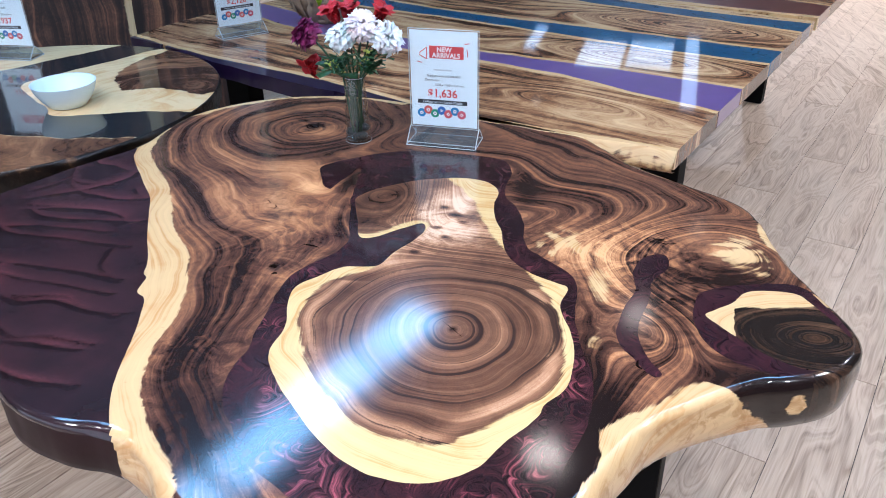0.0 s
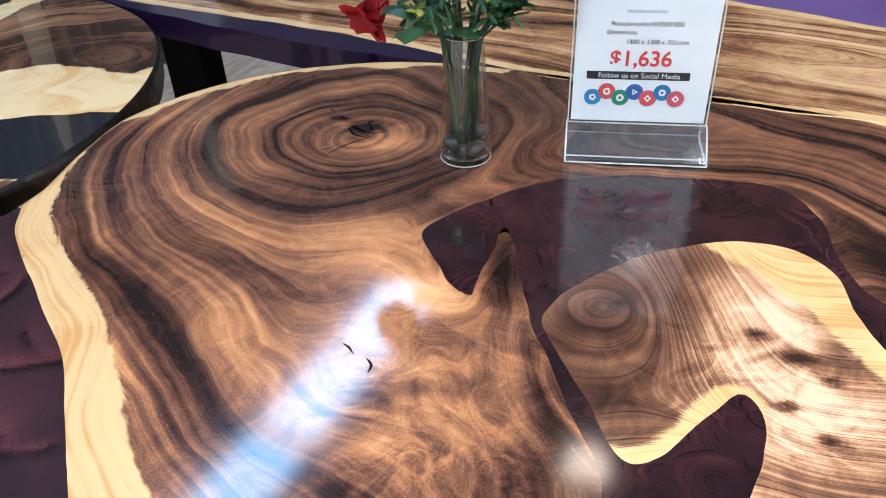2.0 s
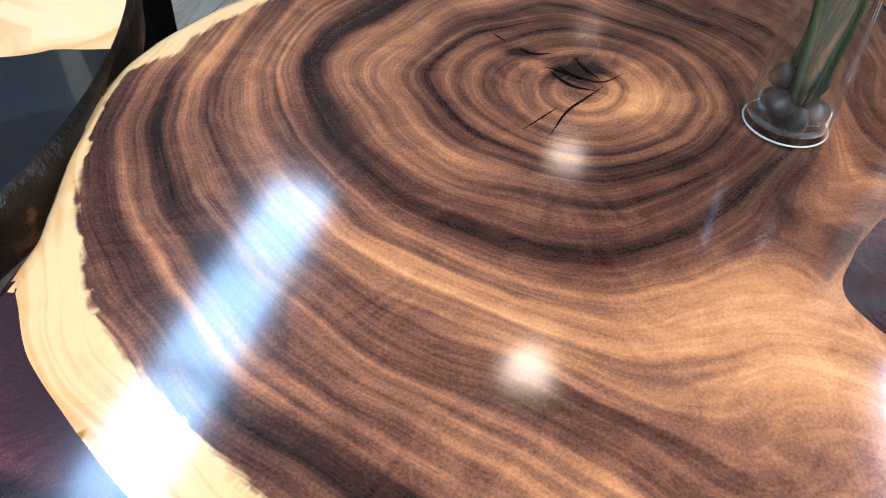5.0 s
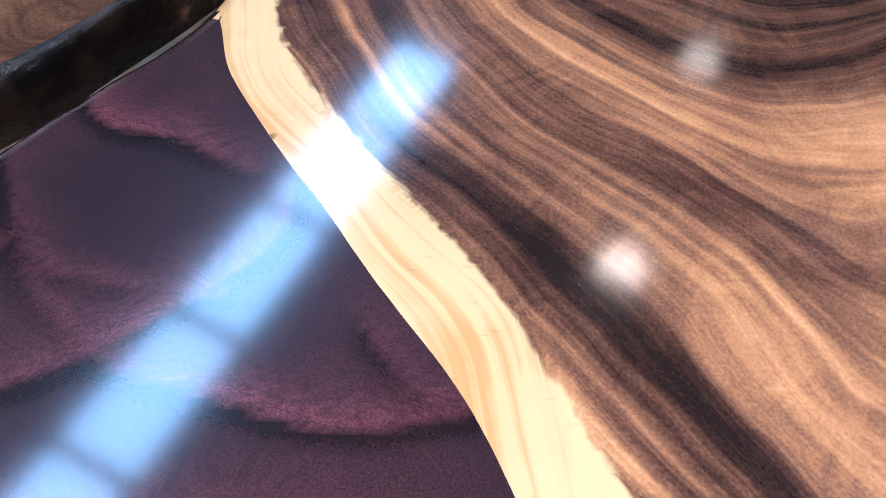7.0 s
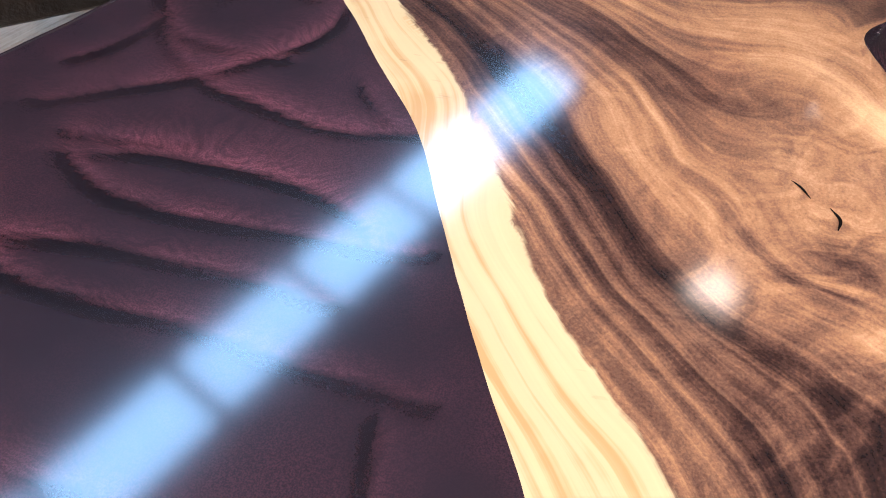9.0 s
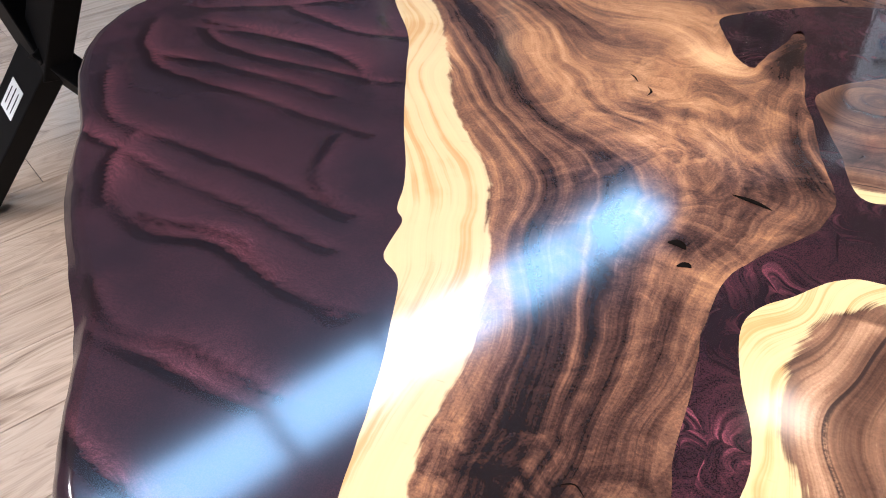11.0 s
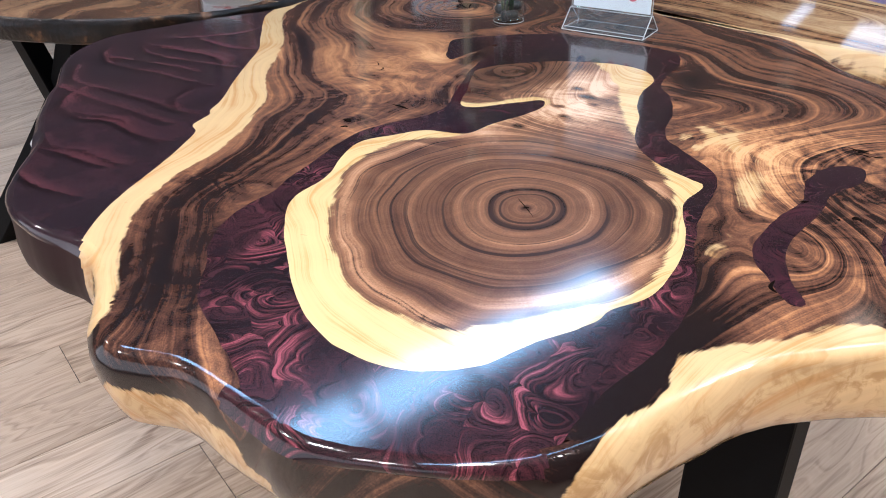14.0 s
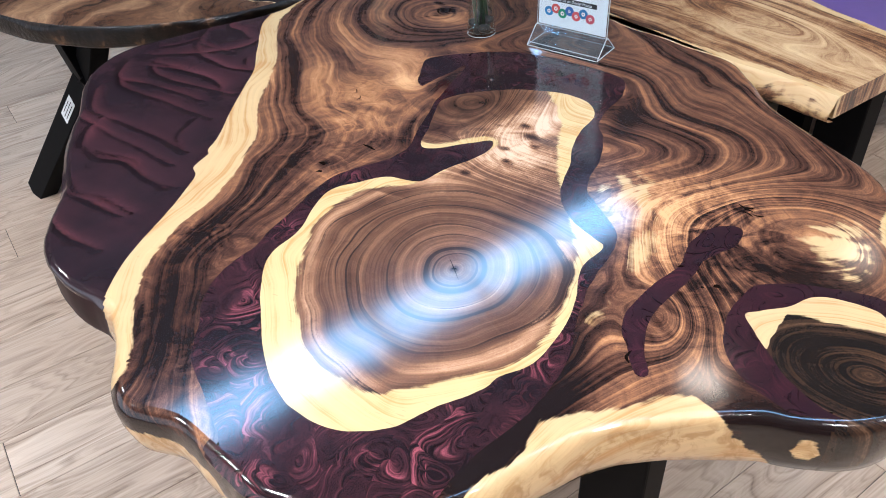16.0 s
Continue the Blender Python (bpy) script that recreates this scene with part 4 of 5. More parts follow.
nt = river_table([("front", None, (-0.0, -0.035, -0.065, -0.06, 0.0)), ("resin_strip", M_DEEPVIOLET, (-0.012, -0.045, -0.03, -0.025, 0.03)), ("plank", M_TAN, (0.30, 0.35, 0.345, 0.36, 0.44)), ("resin_strip", M_VIOLET, (0.47, 0.46, 0.44, 0.47, 0.58)),
                  ("plank", M_TAN, (0.735, 0.74, 0.73, 0.74, 0.78)), ("resin_strip", M_BLUE, (0.885, 0.85, 0.83, 0.85, 0.9)), ("plank", M_TAN, (1.12, 1.17, 1.22, 1.2, 1.2)), ("resin_strip", M_BLUE, (1.26, 1.26, 1.28, 1.25, 1.25)), ("plank", M_TAN, (1.30, 1.30, 1.32, 1.3, 1.3))],
                 1.82, 1.30, 0.0, "long wooden river table with violet and blue resin strips", 0.62)
nt2 = river_table([("front", None, (0, 0, 0, 0, 0)), ("plank", M_TAN, (0.05, 0.04, 0.06, 0.05, 0.05)), ("resin_strip", M_MAROON, (0.22, 0.26, 0.22, 0.2, 0.2)), ("plank", M_TAN, (0.55, 0.5, 0.5, 0.52, 0.5)), ("resin_strip", M_MAROON, (0.66, 0.66, 0.64, 0.62, 0.6)), ("plank", M_TAN, (1.5, 1.5, 1.5, 1.5, 1.5))],
                  1.82, 1.50, 1.33, "long wooden river table with maroon resin strips")


def place(u, v):
    w = C0 + u * U + v * V
    return float(w[0]), float(w[1])


for tb, spots in ((nt, ((0.42, 0.12), (0.12, 0.30), (0.62, 1.0), (1.42, 0.10), (0.98, 0.22), (1.42, 1.0))), (nt2, ((0.95, 1.60), (0.44, 2.66), (1.6, 2.66)))):
    for u, v in spots:
        part("leg", box((0.10, 0.06, 0.70), (*place(u, v), 0.35), (0, 0, YAW), 0.004), M_LEG, tb)


M_STICK = plain("white_sticker", (0.75, 0.78, 0.78), 0.5, 0, 0.05, 20, 0)

# ---- round table of black resin and pale wood ----
ROUND_AT = (-1.06, 1.78)
DUSK = [(0.33, (0.016, 0.007, 0.005)), (0.42, (0.055, 0.024, 0.013)), (0.50, (0.15, 0.070, 0.035)), (0.58, (0.30, 0.155, 0.075)), (0.70, (0.52, 0.30, 0.15))]
M_CREAMW = wood("pale_suar", DUSK, sap=(0.74, 0.55, 0.30), rings=(34, 150), warp=0.06, coat=0.04, base=0.0, gain=0.9)


bark = Mat("dark_live_edge", Roughness=0.32)
lump = bark.noise(bark.pos(), 22.0, 4.0, 0.6)
bark.put(bark.b.inputs["Base Color"], bark.ramp(lump, [(0.44, (0.003, 0.002, 0.0018)), (0.60, (0.014, 0.008, 0.005)), (0.70, (0.12, 0.06, 0.028)), (0.82, (0.34, 0.20, 0.09))]))
bark.put(bark.b.inputs["Specular IOR Level"], 0.3)
bark.bump(bark.noise(bark.pos(), 60.0, 4.0, 0.6), 0.5, 0.006)
M_BARK = bark.m


def round_table():
    table = tagged(empty("round_table"), "round black resin table with inlaid pale wood pieces", "table")
    ang = np.linspace(0, 2 * math.pi, 160, endpoint=False)
    r = 0.533 + 0.012 * np.sin(2 * ang + 0.6) + 0.03 * np.maximum(0, -np.cos(ang)) ** 2
    rim = np.column_stack([ROUND_AT[0] + r * np.cos(ang), ROUND_AT[1] + r * np.sin(ang)])
    sh = Sheet(-1.72, 1.18, -0.48, 2.38, 0.010)
    out = signed(sh.P, rim) + 0.004
    lobe = ragged(curve([(-0.50, 1.735), (-0.58, 1.724), (-0.686, 1.708), (-0.793, 1.683), (-0.867, 1.672), (-0.90, 1.72), (-0.98, 1.79), (-1.08, 1.90), (-1.02, 2.02), (-0.93, 2.15), (-0.86, 2.26), (-0.7, 2.3), (-0.45, 1.9)]), 0.006, 71.0)
    south = ragged(curve([(-0.55, 1.45), (-0.575, 1.535), (-0.60, 1.556), (-0.66, 1.545), (-0.76, 1.535), (-0.88, 1.545), (-1.05, 1.56), (-1.25, 1.58), (-1.6, 1.55), (-1.7, 1.2), (-0.9, 1.1)]), 0.006, 73.0)
    nw = ragged(curve([(-1.00, 2.40), (-1.03, 2.26), (-1.13, 2.14), (-1.22, 2.02), (-1.38, 1.95), (-1.6, 1.95), (-1.6, 2.4)]), 0.006, 75.0)
    ds = [signed(sh.P, l) for l in (lobe, south, nw)]
    heart = ragged(curve([(-0.54, 1.86), (-0.617, 1.877), (-0.70, 1.90), (-0.78, 1.875), (-0.84, 1.951), (-0.866, 2.016), (-0.869, 2.111), (-0.84, 2.209), (-0.74, 2.30), (-0.5, 2.0)]), 0.008, 79.0)

    def fields(P, sap):
        return {"phase": 0.4 * P[:, 1] + 0.5 * np.hypot(P[:, 0] + 0.62, P[:, 1] - 1.95), "sap": sap, "tone": 0.3 * noise_at(P, 5, 81.0)}

    p, q = sh.cut(np.maximum(out, -np.minimum.reduce(ds)))
    top_rows = [(-0.004, 0.0), (0.0, 0.003), (0.001, 0.012), (0.001, 0.02), (0.0, 0.03), (-0.001, 0.045), (-0.006, 0.05), (-0.5, 0.051)]
    sv, sq, _ = skirt(rim, top_rows, TOP, wave=0.010, seed=4.0)
    sheet_part("resin_top", M_BLACK, table, np.column_stack([p, np.full(len(p), TOP)]), q, {})
    sheet_part("rim", M_BARK, table, sv, sq, {}, "dark rough live edge")
    for d, line, dark in ((ds[0], lobe, 0.0), (ds[1], south, 1.0), (ds[2], nw, 0.0)):
        p, q = sh.cut(np.maximum(out, d))
        v = np.column_stack([p, np.full(len(p), TOP)])
        sap = np.clip(0.5 + (0.004 - away(p, line)) * 60, 0, 0.5) if dark else np.clip(0.5 + signed(p, heart) * 40, 0, 1)
        sheet_part("wood_inlay", M_CREAMW, table, v, q, fields(v, sap), "brown wood inlay" if dark else "cream and brown wood inlay")
    hub = Vector((-1.30, 1.53, 0.43))
    for a, b in (((-1.64, 1.46, 0.0), hub), ((-1.52, 1.60, 0.70), hub), ((-1.14, 1.52, 0.70), hub), ((-0.98, 1.72, 0.0), hub), ((-1.05, 2.15, 0.0), (-1.05, 2.0, 0.70))):
        a, b = Vector(a), Vector(b)
        dirn = b - a
        leg = part("leg", box((0.09, 0.05, dirn.length + 0.04), (0, 0, dirn.length / 2), bevel=0.003), M_LEG, table)
        x = dirn.cross(Vector((0.46, 0.888, 0))).normalized()
        zz = dirn.normalized()
        yy = zz.cross(x)
        m3 = Matrix((x, yy, zz)).transposed()
        leg.matrix_basis = Matrix.Translation(a + Vector((0, 0, 0.005 if a.z < 0.1 else 0))) @ m3.to_4x4()
        if a.x < -1.6:
            s = 1 if yy.dot(Vector((0.5, 0.2, 1.2)) - a) > 0 else -1
            tag = part("paper_label", box((0.042, 0.001, 0.085), (0.0, s * 0.0258, dirn.length * 0.76)), M_STICK, leg, "small white paper label")
            bm = bmesh.new()
            for i in range(3):
                box((0.0022, 0.0006, (0.06, 0.066, 0.05)[i]), ((i - 1) * 0.012, s * 0.0266, dirn.length * 0.76), bm=bm)
            part("printed_bars", bm, M_LEG, leg)
    return table


rt = round_table()


# ---- signs in acrylic holders ----
M_PAPER = plain("white_card", (0.78, 0.85, 0.90), 0.55, 0, 0.02, 20, 0)
M_RED = plain("red_ink", (0.62, 0.045, 0.05), 0.5, 0, 0.05, 20, 0)
M_PINK = plain("light_ink", (0.86, 0.80, 0.80), 0.5, 0, 0.02, 20, 0)
M_INK = plain("black_ink", (0.012, 0.012, 0.016), 0.5, 0, 0.05, 20, 0)
M_GREY = plain("pale_ink", (0.52, 0.56, 0.60), 0.5, 0, 0.05, 20, 0)
ICONS = [plain("icon_ink", c, 0.4, 0, 0.25, 60, 0) for c in ((0.03, 0.22, 0.50), (0.60, 0.09, 0.08), (0.02, 0.25, 0.14), (0.04, 0.13, 0.40), (0.62, 0.10, 0.11), (0.03, 0.20, 0.45), (0.55, 0.10, 0.14))]


def clear(name, tint, rough, gain, milk=0.0):
    """Thin clear sheet: it lets the view through and shines by Fresnel."""
    k = Mat(name)
    k.t.nodes.remove(k.b)
    tr = k.n("ShaderNodeBsdfTransparent", Color=tint)
    gs = k.n("ShaderNodeBsdfGlossy", Color=(1, 1, 1), Roughness=rough)
    fr = k.math("MULTIPLY_ADD", k.math("POWER", k.n("ShaderNodeLayerWeight", 1, Blend=0.5), 3.0), 0.45 * gain, 0.035 * gain, clamp=True)
    k.put(k.t.nodes["Material Output"].inputs[0], k.n("ShaderNodeMixShader", i0=fr, i1=k.n("ShaderNodeMixShader", i0=milk, i1=tr, i2=k.n("ShaderNodeBsdfDiffuse", Color=(0.84, 0.89, 0.93))), i2=gs))
    return k.m


M_ACRYLIC = clear("clear_acrylic", (0.97, 0.985, 0.99), 0.04, 0.8)
# A trace of white diffuse stands in for the base's bright facets.
M_BASE = clear("thick_acrylic", (0.92, 0.95, 0.97), 0.06, 1.8, 0.03)
M_GLASS = clear("clear_glass", (0.94, 0.965, 0.955), 0.01, 1.6)
# Pale colour for strips that imitate highlights on clear edges.
M_GLEAM = plain("painted_edge_gleam", (0.80, 0.85, 0.88), 0.15, 0, 0.2, 90, 0, Alpha=0.55)


def writing(text, size, at, material, parent, name="lettering", shear=0.0, bold=0.0):
    cu = bpy.data.curves.new("text", "FONT")
    cu.body, cu.size, cu.align_x, cu.align_y, cu.shear, cu.offset = text, size, "CENTER", "CENTER", shear, bold
    cu.extrude = 0.00005
    tmp = new("text", cu)
    bpy.context.view_layer.update()
    me = bpy.data.meshes.new_from_object(tmp.evaluated_get(bpy.context.evaluated_depsgraph_get()))
    bpy.data.objects.remove(tmp)
    me.materials.clear()
    me.materials.append(material)
    ob = new(name, me)
    ob.parent = parent
    ob.matrix_basis = pose(*at, 90, 0, 0)
    return ob


def card(bm, x0, x1, z0, z1, y, dy=0.0002):
    return box((x1 - x0, dy, z1 - z0), ((x0 + x1) / 2, y, (z0 + z1) / 2), bm=bm)


def sign(at, rz, price, code="", size=""):
    """An A5 card in a clear acrylic T holder; it faces the thing's -y."""
    w, h = 0.150, 0.210
    thing = tagged(empty("sign_holder", at, rz), "clear acrylic sign holder with a white price card on a table", "sign", "price signs")
    lift = 0.033
    bm = bmesh.new()
    for y in (-0.0034, 0.0034):
        box((w, 0.002, h), (0, y, lift + h / 2), bevel=0.0004, bm=bm)
    part("sleeve", bm, M_ACRYLIC, thing)
    bm = bmesh.new()
    loop = [(-0.036, 0.0), (0.036, 0.0), (0.036, 0.0022), (0.005, lift), (0.0035, lift), (0.032, 0.0026), (-0.032, 0.0026), (-0.0035, lift), (-0.005, lift), (-0.036, 0.0022)]
    ends = [[bm.verts.new((x, a, b)) for a, b in loop] for x in (-w / 2 - 0.001, w / 2 + 0.001)]
    for n in range(len(loop)):
        k = (n + 1) % len(loop)
        bm.faces.new((ends[0][n], ends[0][k], ends[1][k], ends[1][n]))
    bm.faces.new(ends[0]), bm.faces.new(ends[1][::-1])
    part("base", bm, M_BASE, thing)
    # Thin pale tubes stand in for light caught along the holder's edges.
    bm = bmesh.new()
    for x in (-w / 2, w / 2):
        tube([(x, 0, lift), (x, 0, lift + h)], 0.0008, 6, bm)
        tube([(x * 1.013, -0.036, 0.002), (x * 1.013, -0.004, lift), (x * 1.013, 0.004, lift), (x * 1.013, 0.036, 0.002), (x * 1.013, -0.036, 0.002)], 0.0010, 6, bm)
    for y0, z0 in ((0, lift + h), (0, lift), (-0.037, 0.0022), (0.037, 0.0022), (-0.029, 0.0060)):
        tube([(-w / 2, y0, z0), (w / 2, y0, z0)], 0.0008, 6, bm)
    part("edge_gleam", bm, M_GLEAM, thing)
    paper = part("card", card(None, -w / 2 + 0.003, w / 2 - 0.003, lift + 0.003, lift + h - 0.003, 0, 0.0006), M_PAPER, thing, "white printed price card")
    y = -0.0006
    z = lift + h + 0.008
    part("printed_banner", card(None, -0.030, 0.043, z - 0.068, z - 0.042, y), M_RED, paper)
    for p0, p1 in (((-0.052, -0.058), (-0.036, -0.046)), ((-0.036, -0.046), (-0.036, -0.070)), ((-0.036, -0.070), (-0.052, -0.062)), ((0.045, -0.036), (0.055, -0.034)), ((-0.056, -0.076), (-0.046, -0.078)), ((0.050, -0.046), (0.052, -0.062))):
        part("printed_stroke", tube([(p0[0], y - 0.0001, z + p0[1]), (p1[0], y - 0.0001, z + p1[1])], 0.0009, 6), M_RED, paper)
    writing("NEW", 0.0138, (0.002, y - 0.0008, z - 0.0495), M_PINK, paper, bold=0.0004)
    writing("ARRIVALS", 0.0138, (0.006, y - 0.0008, z - 0.0615), M_PINK, paper, bold=0.0004)
    part("printed_bar", card(None, -0.022, 0.018, z - 0.0935, z - 0.0905, y), M_GREY, paper)
    writing("Product code: " + code, 0.0068, (0.0, y - 0.0006, z - 0.105), M_INK, paper)
    writing("Dimension:", 0.0068, (-0.025, y - 0.0006, z - 0.114), M_INK, paper)
    writing(size, 0.0068, (0.012, y - 0.0006, z - 0.124), M_INK, paper)
    writing(price, 0.0235, (-0.003, y - 0.0006, z - 0.143), M_RED, paper, bold=0.0004)
    part("printed_bar", card(None, -0.058, 0.050, z - 0.166, z - 0.157, y), M_INK, paper)
    writing("Follow us on Social Media", 0.0082, (-0.003, y - 0.0008, z - 0.1615), M_PAPER, paper)
    for i, m in enumerate(ICONS):
        bm = lathe([(0, 0), (0.0093, 0), (0.0093, 0.0003), (0, 0.0003)], 24, m=pose(-0.050 + i * 0.0147, y - 0.00004 * i, z - (0.187 if i % 2 == 0 else 0.180), 90))
        ic = part("printed_icon", bm, m, paper)
        part("printed_mark", lathe([(0.0018, 0), (0.0042, 0), (0.0042, 0.0002), (0.0018, 0.0002)], (5, 9, 14, 3, 4, 6, 4)[i], m=pose(-0.050 + i * 0.0147, y - 0.0005, z - (0.187 if i % 2 == 0 else 0.180), 90)), M_PINK, ic)
    return thing


sign((0.110, 1.576, TOP), -8.6, "$1,636", "NTS001853", "1500 x 1300 x 752 mm")
sign((-0.655, 2.445, TOP), 42.0, "$2,120", "", "")
sign((-1.265, 2.155, TOP), -2.0, "$1937", "", "1520 x 65 mm")


# ---- vase with flowers ----
VASE = Vector((-0.080, 1.572, TOP))
M_STEM = plain("green_stem", (0.035, 0.085, 0.04), 0.45, 0, 0.3, 60)
M_LEAF = plain("dark_green_leaf", (0.022, 0.070, 0.025), 0.45, 0, 0.4, 50)
M_BUD = plain("yellow_green_bud", (0.30, 0.36, 0.05), 0.5, 0, 0.3, 60)
M_STONE = plain("grey_pebble", (0.026, 0.029, 0.031), 0.35, 0, 0.35, 40, 0.1)


def petal_mat(name, a, b):
    k = Mat(name, Roughness=0.6)
    v = k.math("ADD", k.math("MULTIPLY", k.noise(k.pos(), 55, 3.0), 0.6), k.math("MULTIPLY", k.n("ShaderNodeObjectInfo", 5), 0.15))
    k.put(k.b.inputs["Base Color"], k.ramp(v, [(0.25, b), (0.6, a)]))
    k.put(k.b.inputs["Subsurface Weight"], 0.15)
    k.put(k.b.inputs["Subsurface Radius"], (0.01, 0.006, 0.005))
    return k.m


M_PET = {"white": petal_mat("white_petals", (0.88, 0.90, 0.91), (0.78, 0.82, 0.84)), "blush": petal_mat("blush_petals", (0.90, 0.84, 0.85), (0.80, 0.66, 0.69)),
         "plum": petal_mat("plum_petals", (0.26, 0.015, 0.12), (0.09, 0.005, 0.045)), "red": petal_mat("red_petals", (0.58, 0.02, 0.03), (0.30, 0.006, 0.012))}


def petal(bm, m, length, width, curl, ruffle, rng, n=6, k=7):
    rows = []
    ph = rng.uniform(0, 6)
    for i in range(n + 1):
        t = i / n
        w = width * (0.18 + 0.82 * math.sin(min(1.0, t * 1.15) * math.pi / 2) ** 1.2) * (1 - 0.35 * max(0, t - 0.8) / 0.2)
        row = []
        for j in range(k + 1):
            s = j / k * 2 - 1
            fr = ruffle * t ** 2 * (math.sin(s * 7 + ph) + 0.5 * math.sin(s * 15 + 2 * ph)) * length
            x = s * w / 2
            z = length * t * math.cos(curl * t) + fr * 0.35 - 0.1 * length * abs(s) * t
            y = length * t * math.sin(curl * t) * 0.9 + fr + 0.12 * width * s * s
            row.append(bm.verts.new(m @ Vector((x, y, z))))
        rows.append(row)
    for a, b in zip(rows, rows[1:]):
        for j in range(k):
            bm.faces.new((a[j], a[j + 1], b[j + 1], b[j]))


def carnation(tip, colour, size, seed, lean):
    rng = random.Random(seed)
    thing = tagged(empty("carnation", VASE), f"{colour} artificial carnation standing in a glass vase", "flower", "flowers in the vase")
    tip = Vector(tip) - VASE
    foot = Vector((rng.uniform(-0.012, 0.012), rng.uniform(-0.012, 0.012), 0.008))
    neck = Vector((tip.x * 0.22, tip.y * 0.22, 0.145))
    up = (tip - neck).normalized() + Vector(lean)
    base = tip - up.normalized() * size * 0.35
    part("stem", tube([foot, foot.lerp(neck, 0.6), neck, neck.lerp(base, 0.6) + Vector((0, 0, 0.006)), base], 0.0024, 8), M_STEM, thing, smooth=True)
    q = up.to_track_quat("Z", "Y").to_matrix().to_4x4()
    bm = bmesh.new()
    for ring, (count, tilt, ln) in enumerate(((6, 6, 0.92), (9, 20, 0.96), (12, 36, 1.0), (14, 52, 1.0), (15, 68, 0.98), (14, 84, 0.94), (11, 102, 0.85), (8, 120, 0.7))):
        for i in range(count):
            m = Matrix.Translation(base) @ q @ pose(0, 0, 0, 0, 0, 360 / count * i + ring * 29 + rng.uniform(-12, 12)) @ pose(0, 0, size * 0.12, -tilt + rng.uniform(-9, 9))
            petal(bm, m, size * 0.50 * ln * rng.uniform(0.85, 1.08), size * 0.66, rng.uniform(0.35, 0.75), 0.20, rng)
    tagged(part("bloom", bm, M_PET[colour], thing, f"ruffled {colour} bloom", True), kind="stuff")
    part("calyx", lathe([(0.002, -0.02), (0.006, -0.012), (0.0085, 0.004), (0.006, 0.012)], 12, m=Matrix.Translation(base) @ q), M_LEAF, thing, smooth=True)
    return thing


def lily(tip, size, seed, lean):
    rng = random.Random(seed)
    thing = tagged(empty("lily", VASE), "red artificial lily leaning out of a glass vase", "flower", "flowers in the vase")
    tip = Vector(tip) - VASE
    foot = Vector((rng.uniform(-0.012, 0.012), rng.uniform(-0.012, 0.012), 0.008))
    neck = Vector((tip.x * 0.2, tip.y * 0.2, 0.145))
    up = Vector(lean).normalized()
    base = tip - up * size * 0.4
    part("stem", tube([foot, neck, neck.lerp(base, 0.5) + Vector((0, 0, 0.015)), base], 0.002, 8), M_STEM, thing, smooth=True)
    q = up.to_track_quat("Z", "Y").to_matrix().to_4x4()
    for ring in range(2):
        for i in range(3):
            bm = bmesh.new()
            m = Matrix.Translation(base) @ q @ pose(0, 0, 0, 0, 0, 120 * i + 60 * ring + rng.uniform(-10, 10)) @ pose(0, 0.002, 0, -24 - 10 * ring)
            petal(bm, m, size * 0.88, size * 0.58, -1.1, 0.06, rng)
            part("petal", bm, M_PET["red"], thing, smooth=True)
    return thing


vase = tagged(empty("vase", VASE), "tapered clear glass vase holding pebbles and flower stems", "vase")
H = 0.143
part("glass", lathe([(0.0, 0.0), (0.026, 0.0), (0.0285, 0.002), (0.029, 0.006), (0.0265, 0.05), (0.0235, 0.10), (0.0215, H - 0.001), (0.0208, H), (0.0200, H - 0.001), (0.0220, 0.10), (0.0250, 0.05), (0.0272, 0.008), (0.024, 0.006), (0.0, 0.006)], 48), M_GLASS, vase, smooth=True)
# Two pale rings imitate the highlights at the glass's lip and foot.
for r, z in ((0.0208, H), (0.0282, 0.0025)):
    bm = tube([(r * math.cos(a * math.pi / 20), r * math.sin(a * math.pi / 20), z) for a in range(41)], 0.0007, 6)
    part("rim", bm, M_GLEAM, vase, smooth=True)
rng = random.Random(4)
for i, (x, y, z, r) in enumerate(((-0.014, -0.004, 0.026, 0.0115), (0.011, -0.010, 0.020, 0.011), (0.004, 0.012, 0.022, 0.0115), (-0.008, 0.011, 0.018, 0.010), (0.013, 0.004, 0.034, 0.0105), (-0.003, -0.013, 0.016, 0.0095), (0.001, 0.002, 0.040, 0.010), (-0.012, 0.006, 0.0405, 0.009))):
    bm = bmesh.new()
    bmesh.ops.create_icosphere(bm, subdivisions=3, radius=r, matrix=pose(0, 0, 0, rng.uniform(0, 90), rng.uniform(0, 90), rng.uniform(0, 90)) @ Matrix.Diagonal((1.15, 0.9, 0.75, 1)))
    for v in bm.verts:
        v.co += v.co.normalized() * 0.0012 * noise.noise(v.co * 90 + Vector((i, 0, 0)))
    ob = part("pebble", bm, M_STONE, smooth=True)
    ob.matrix_basis = Matrix.Translation(VASE + Vector((x, y, z - 0.004)))
    tagged(ob, "smooth dark grey pebble inside a glass vase", "pebble", "pebbles in the vase")

carnation((-0.101, 1.553, 0.996), "white", 0.060, 1, (-0.2, -0.4, 0.3))
carnation((-0.051, 1.553, 1.018), "blush", 0.064, 2, (0, -0.5, 0.3))
carnation((0.007, 1.556, 0.989), "white", 0.064, 3, (0.4, -0.4, 0.1))
carnation((-0.182, 1.556, 0.996), "plum", 0.060, 4, (-0.6, -0.2, 0.1))
lily((-0.176, 1.588, 0.914), 0.062, 5, (-0.5, -0.5, -0.55))
lily((-0.125, 1.600, 1.022), 0.060, 6, (-0.35, -0.2, 0.8))
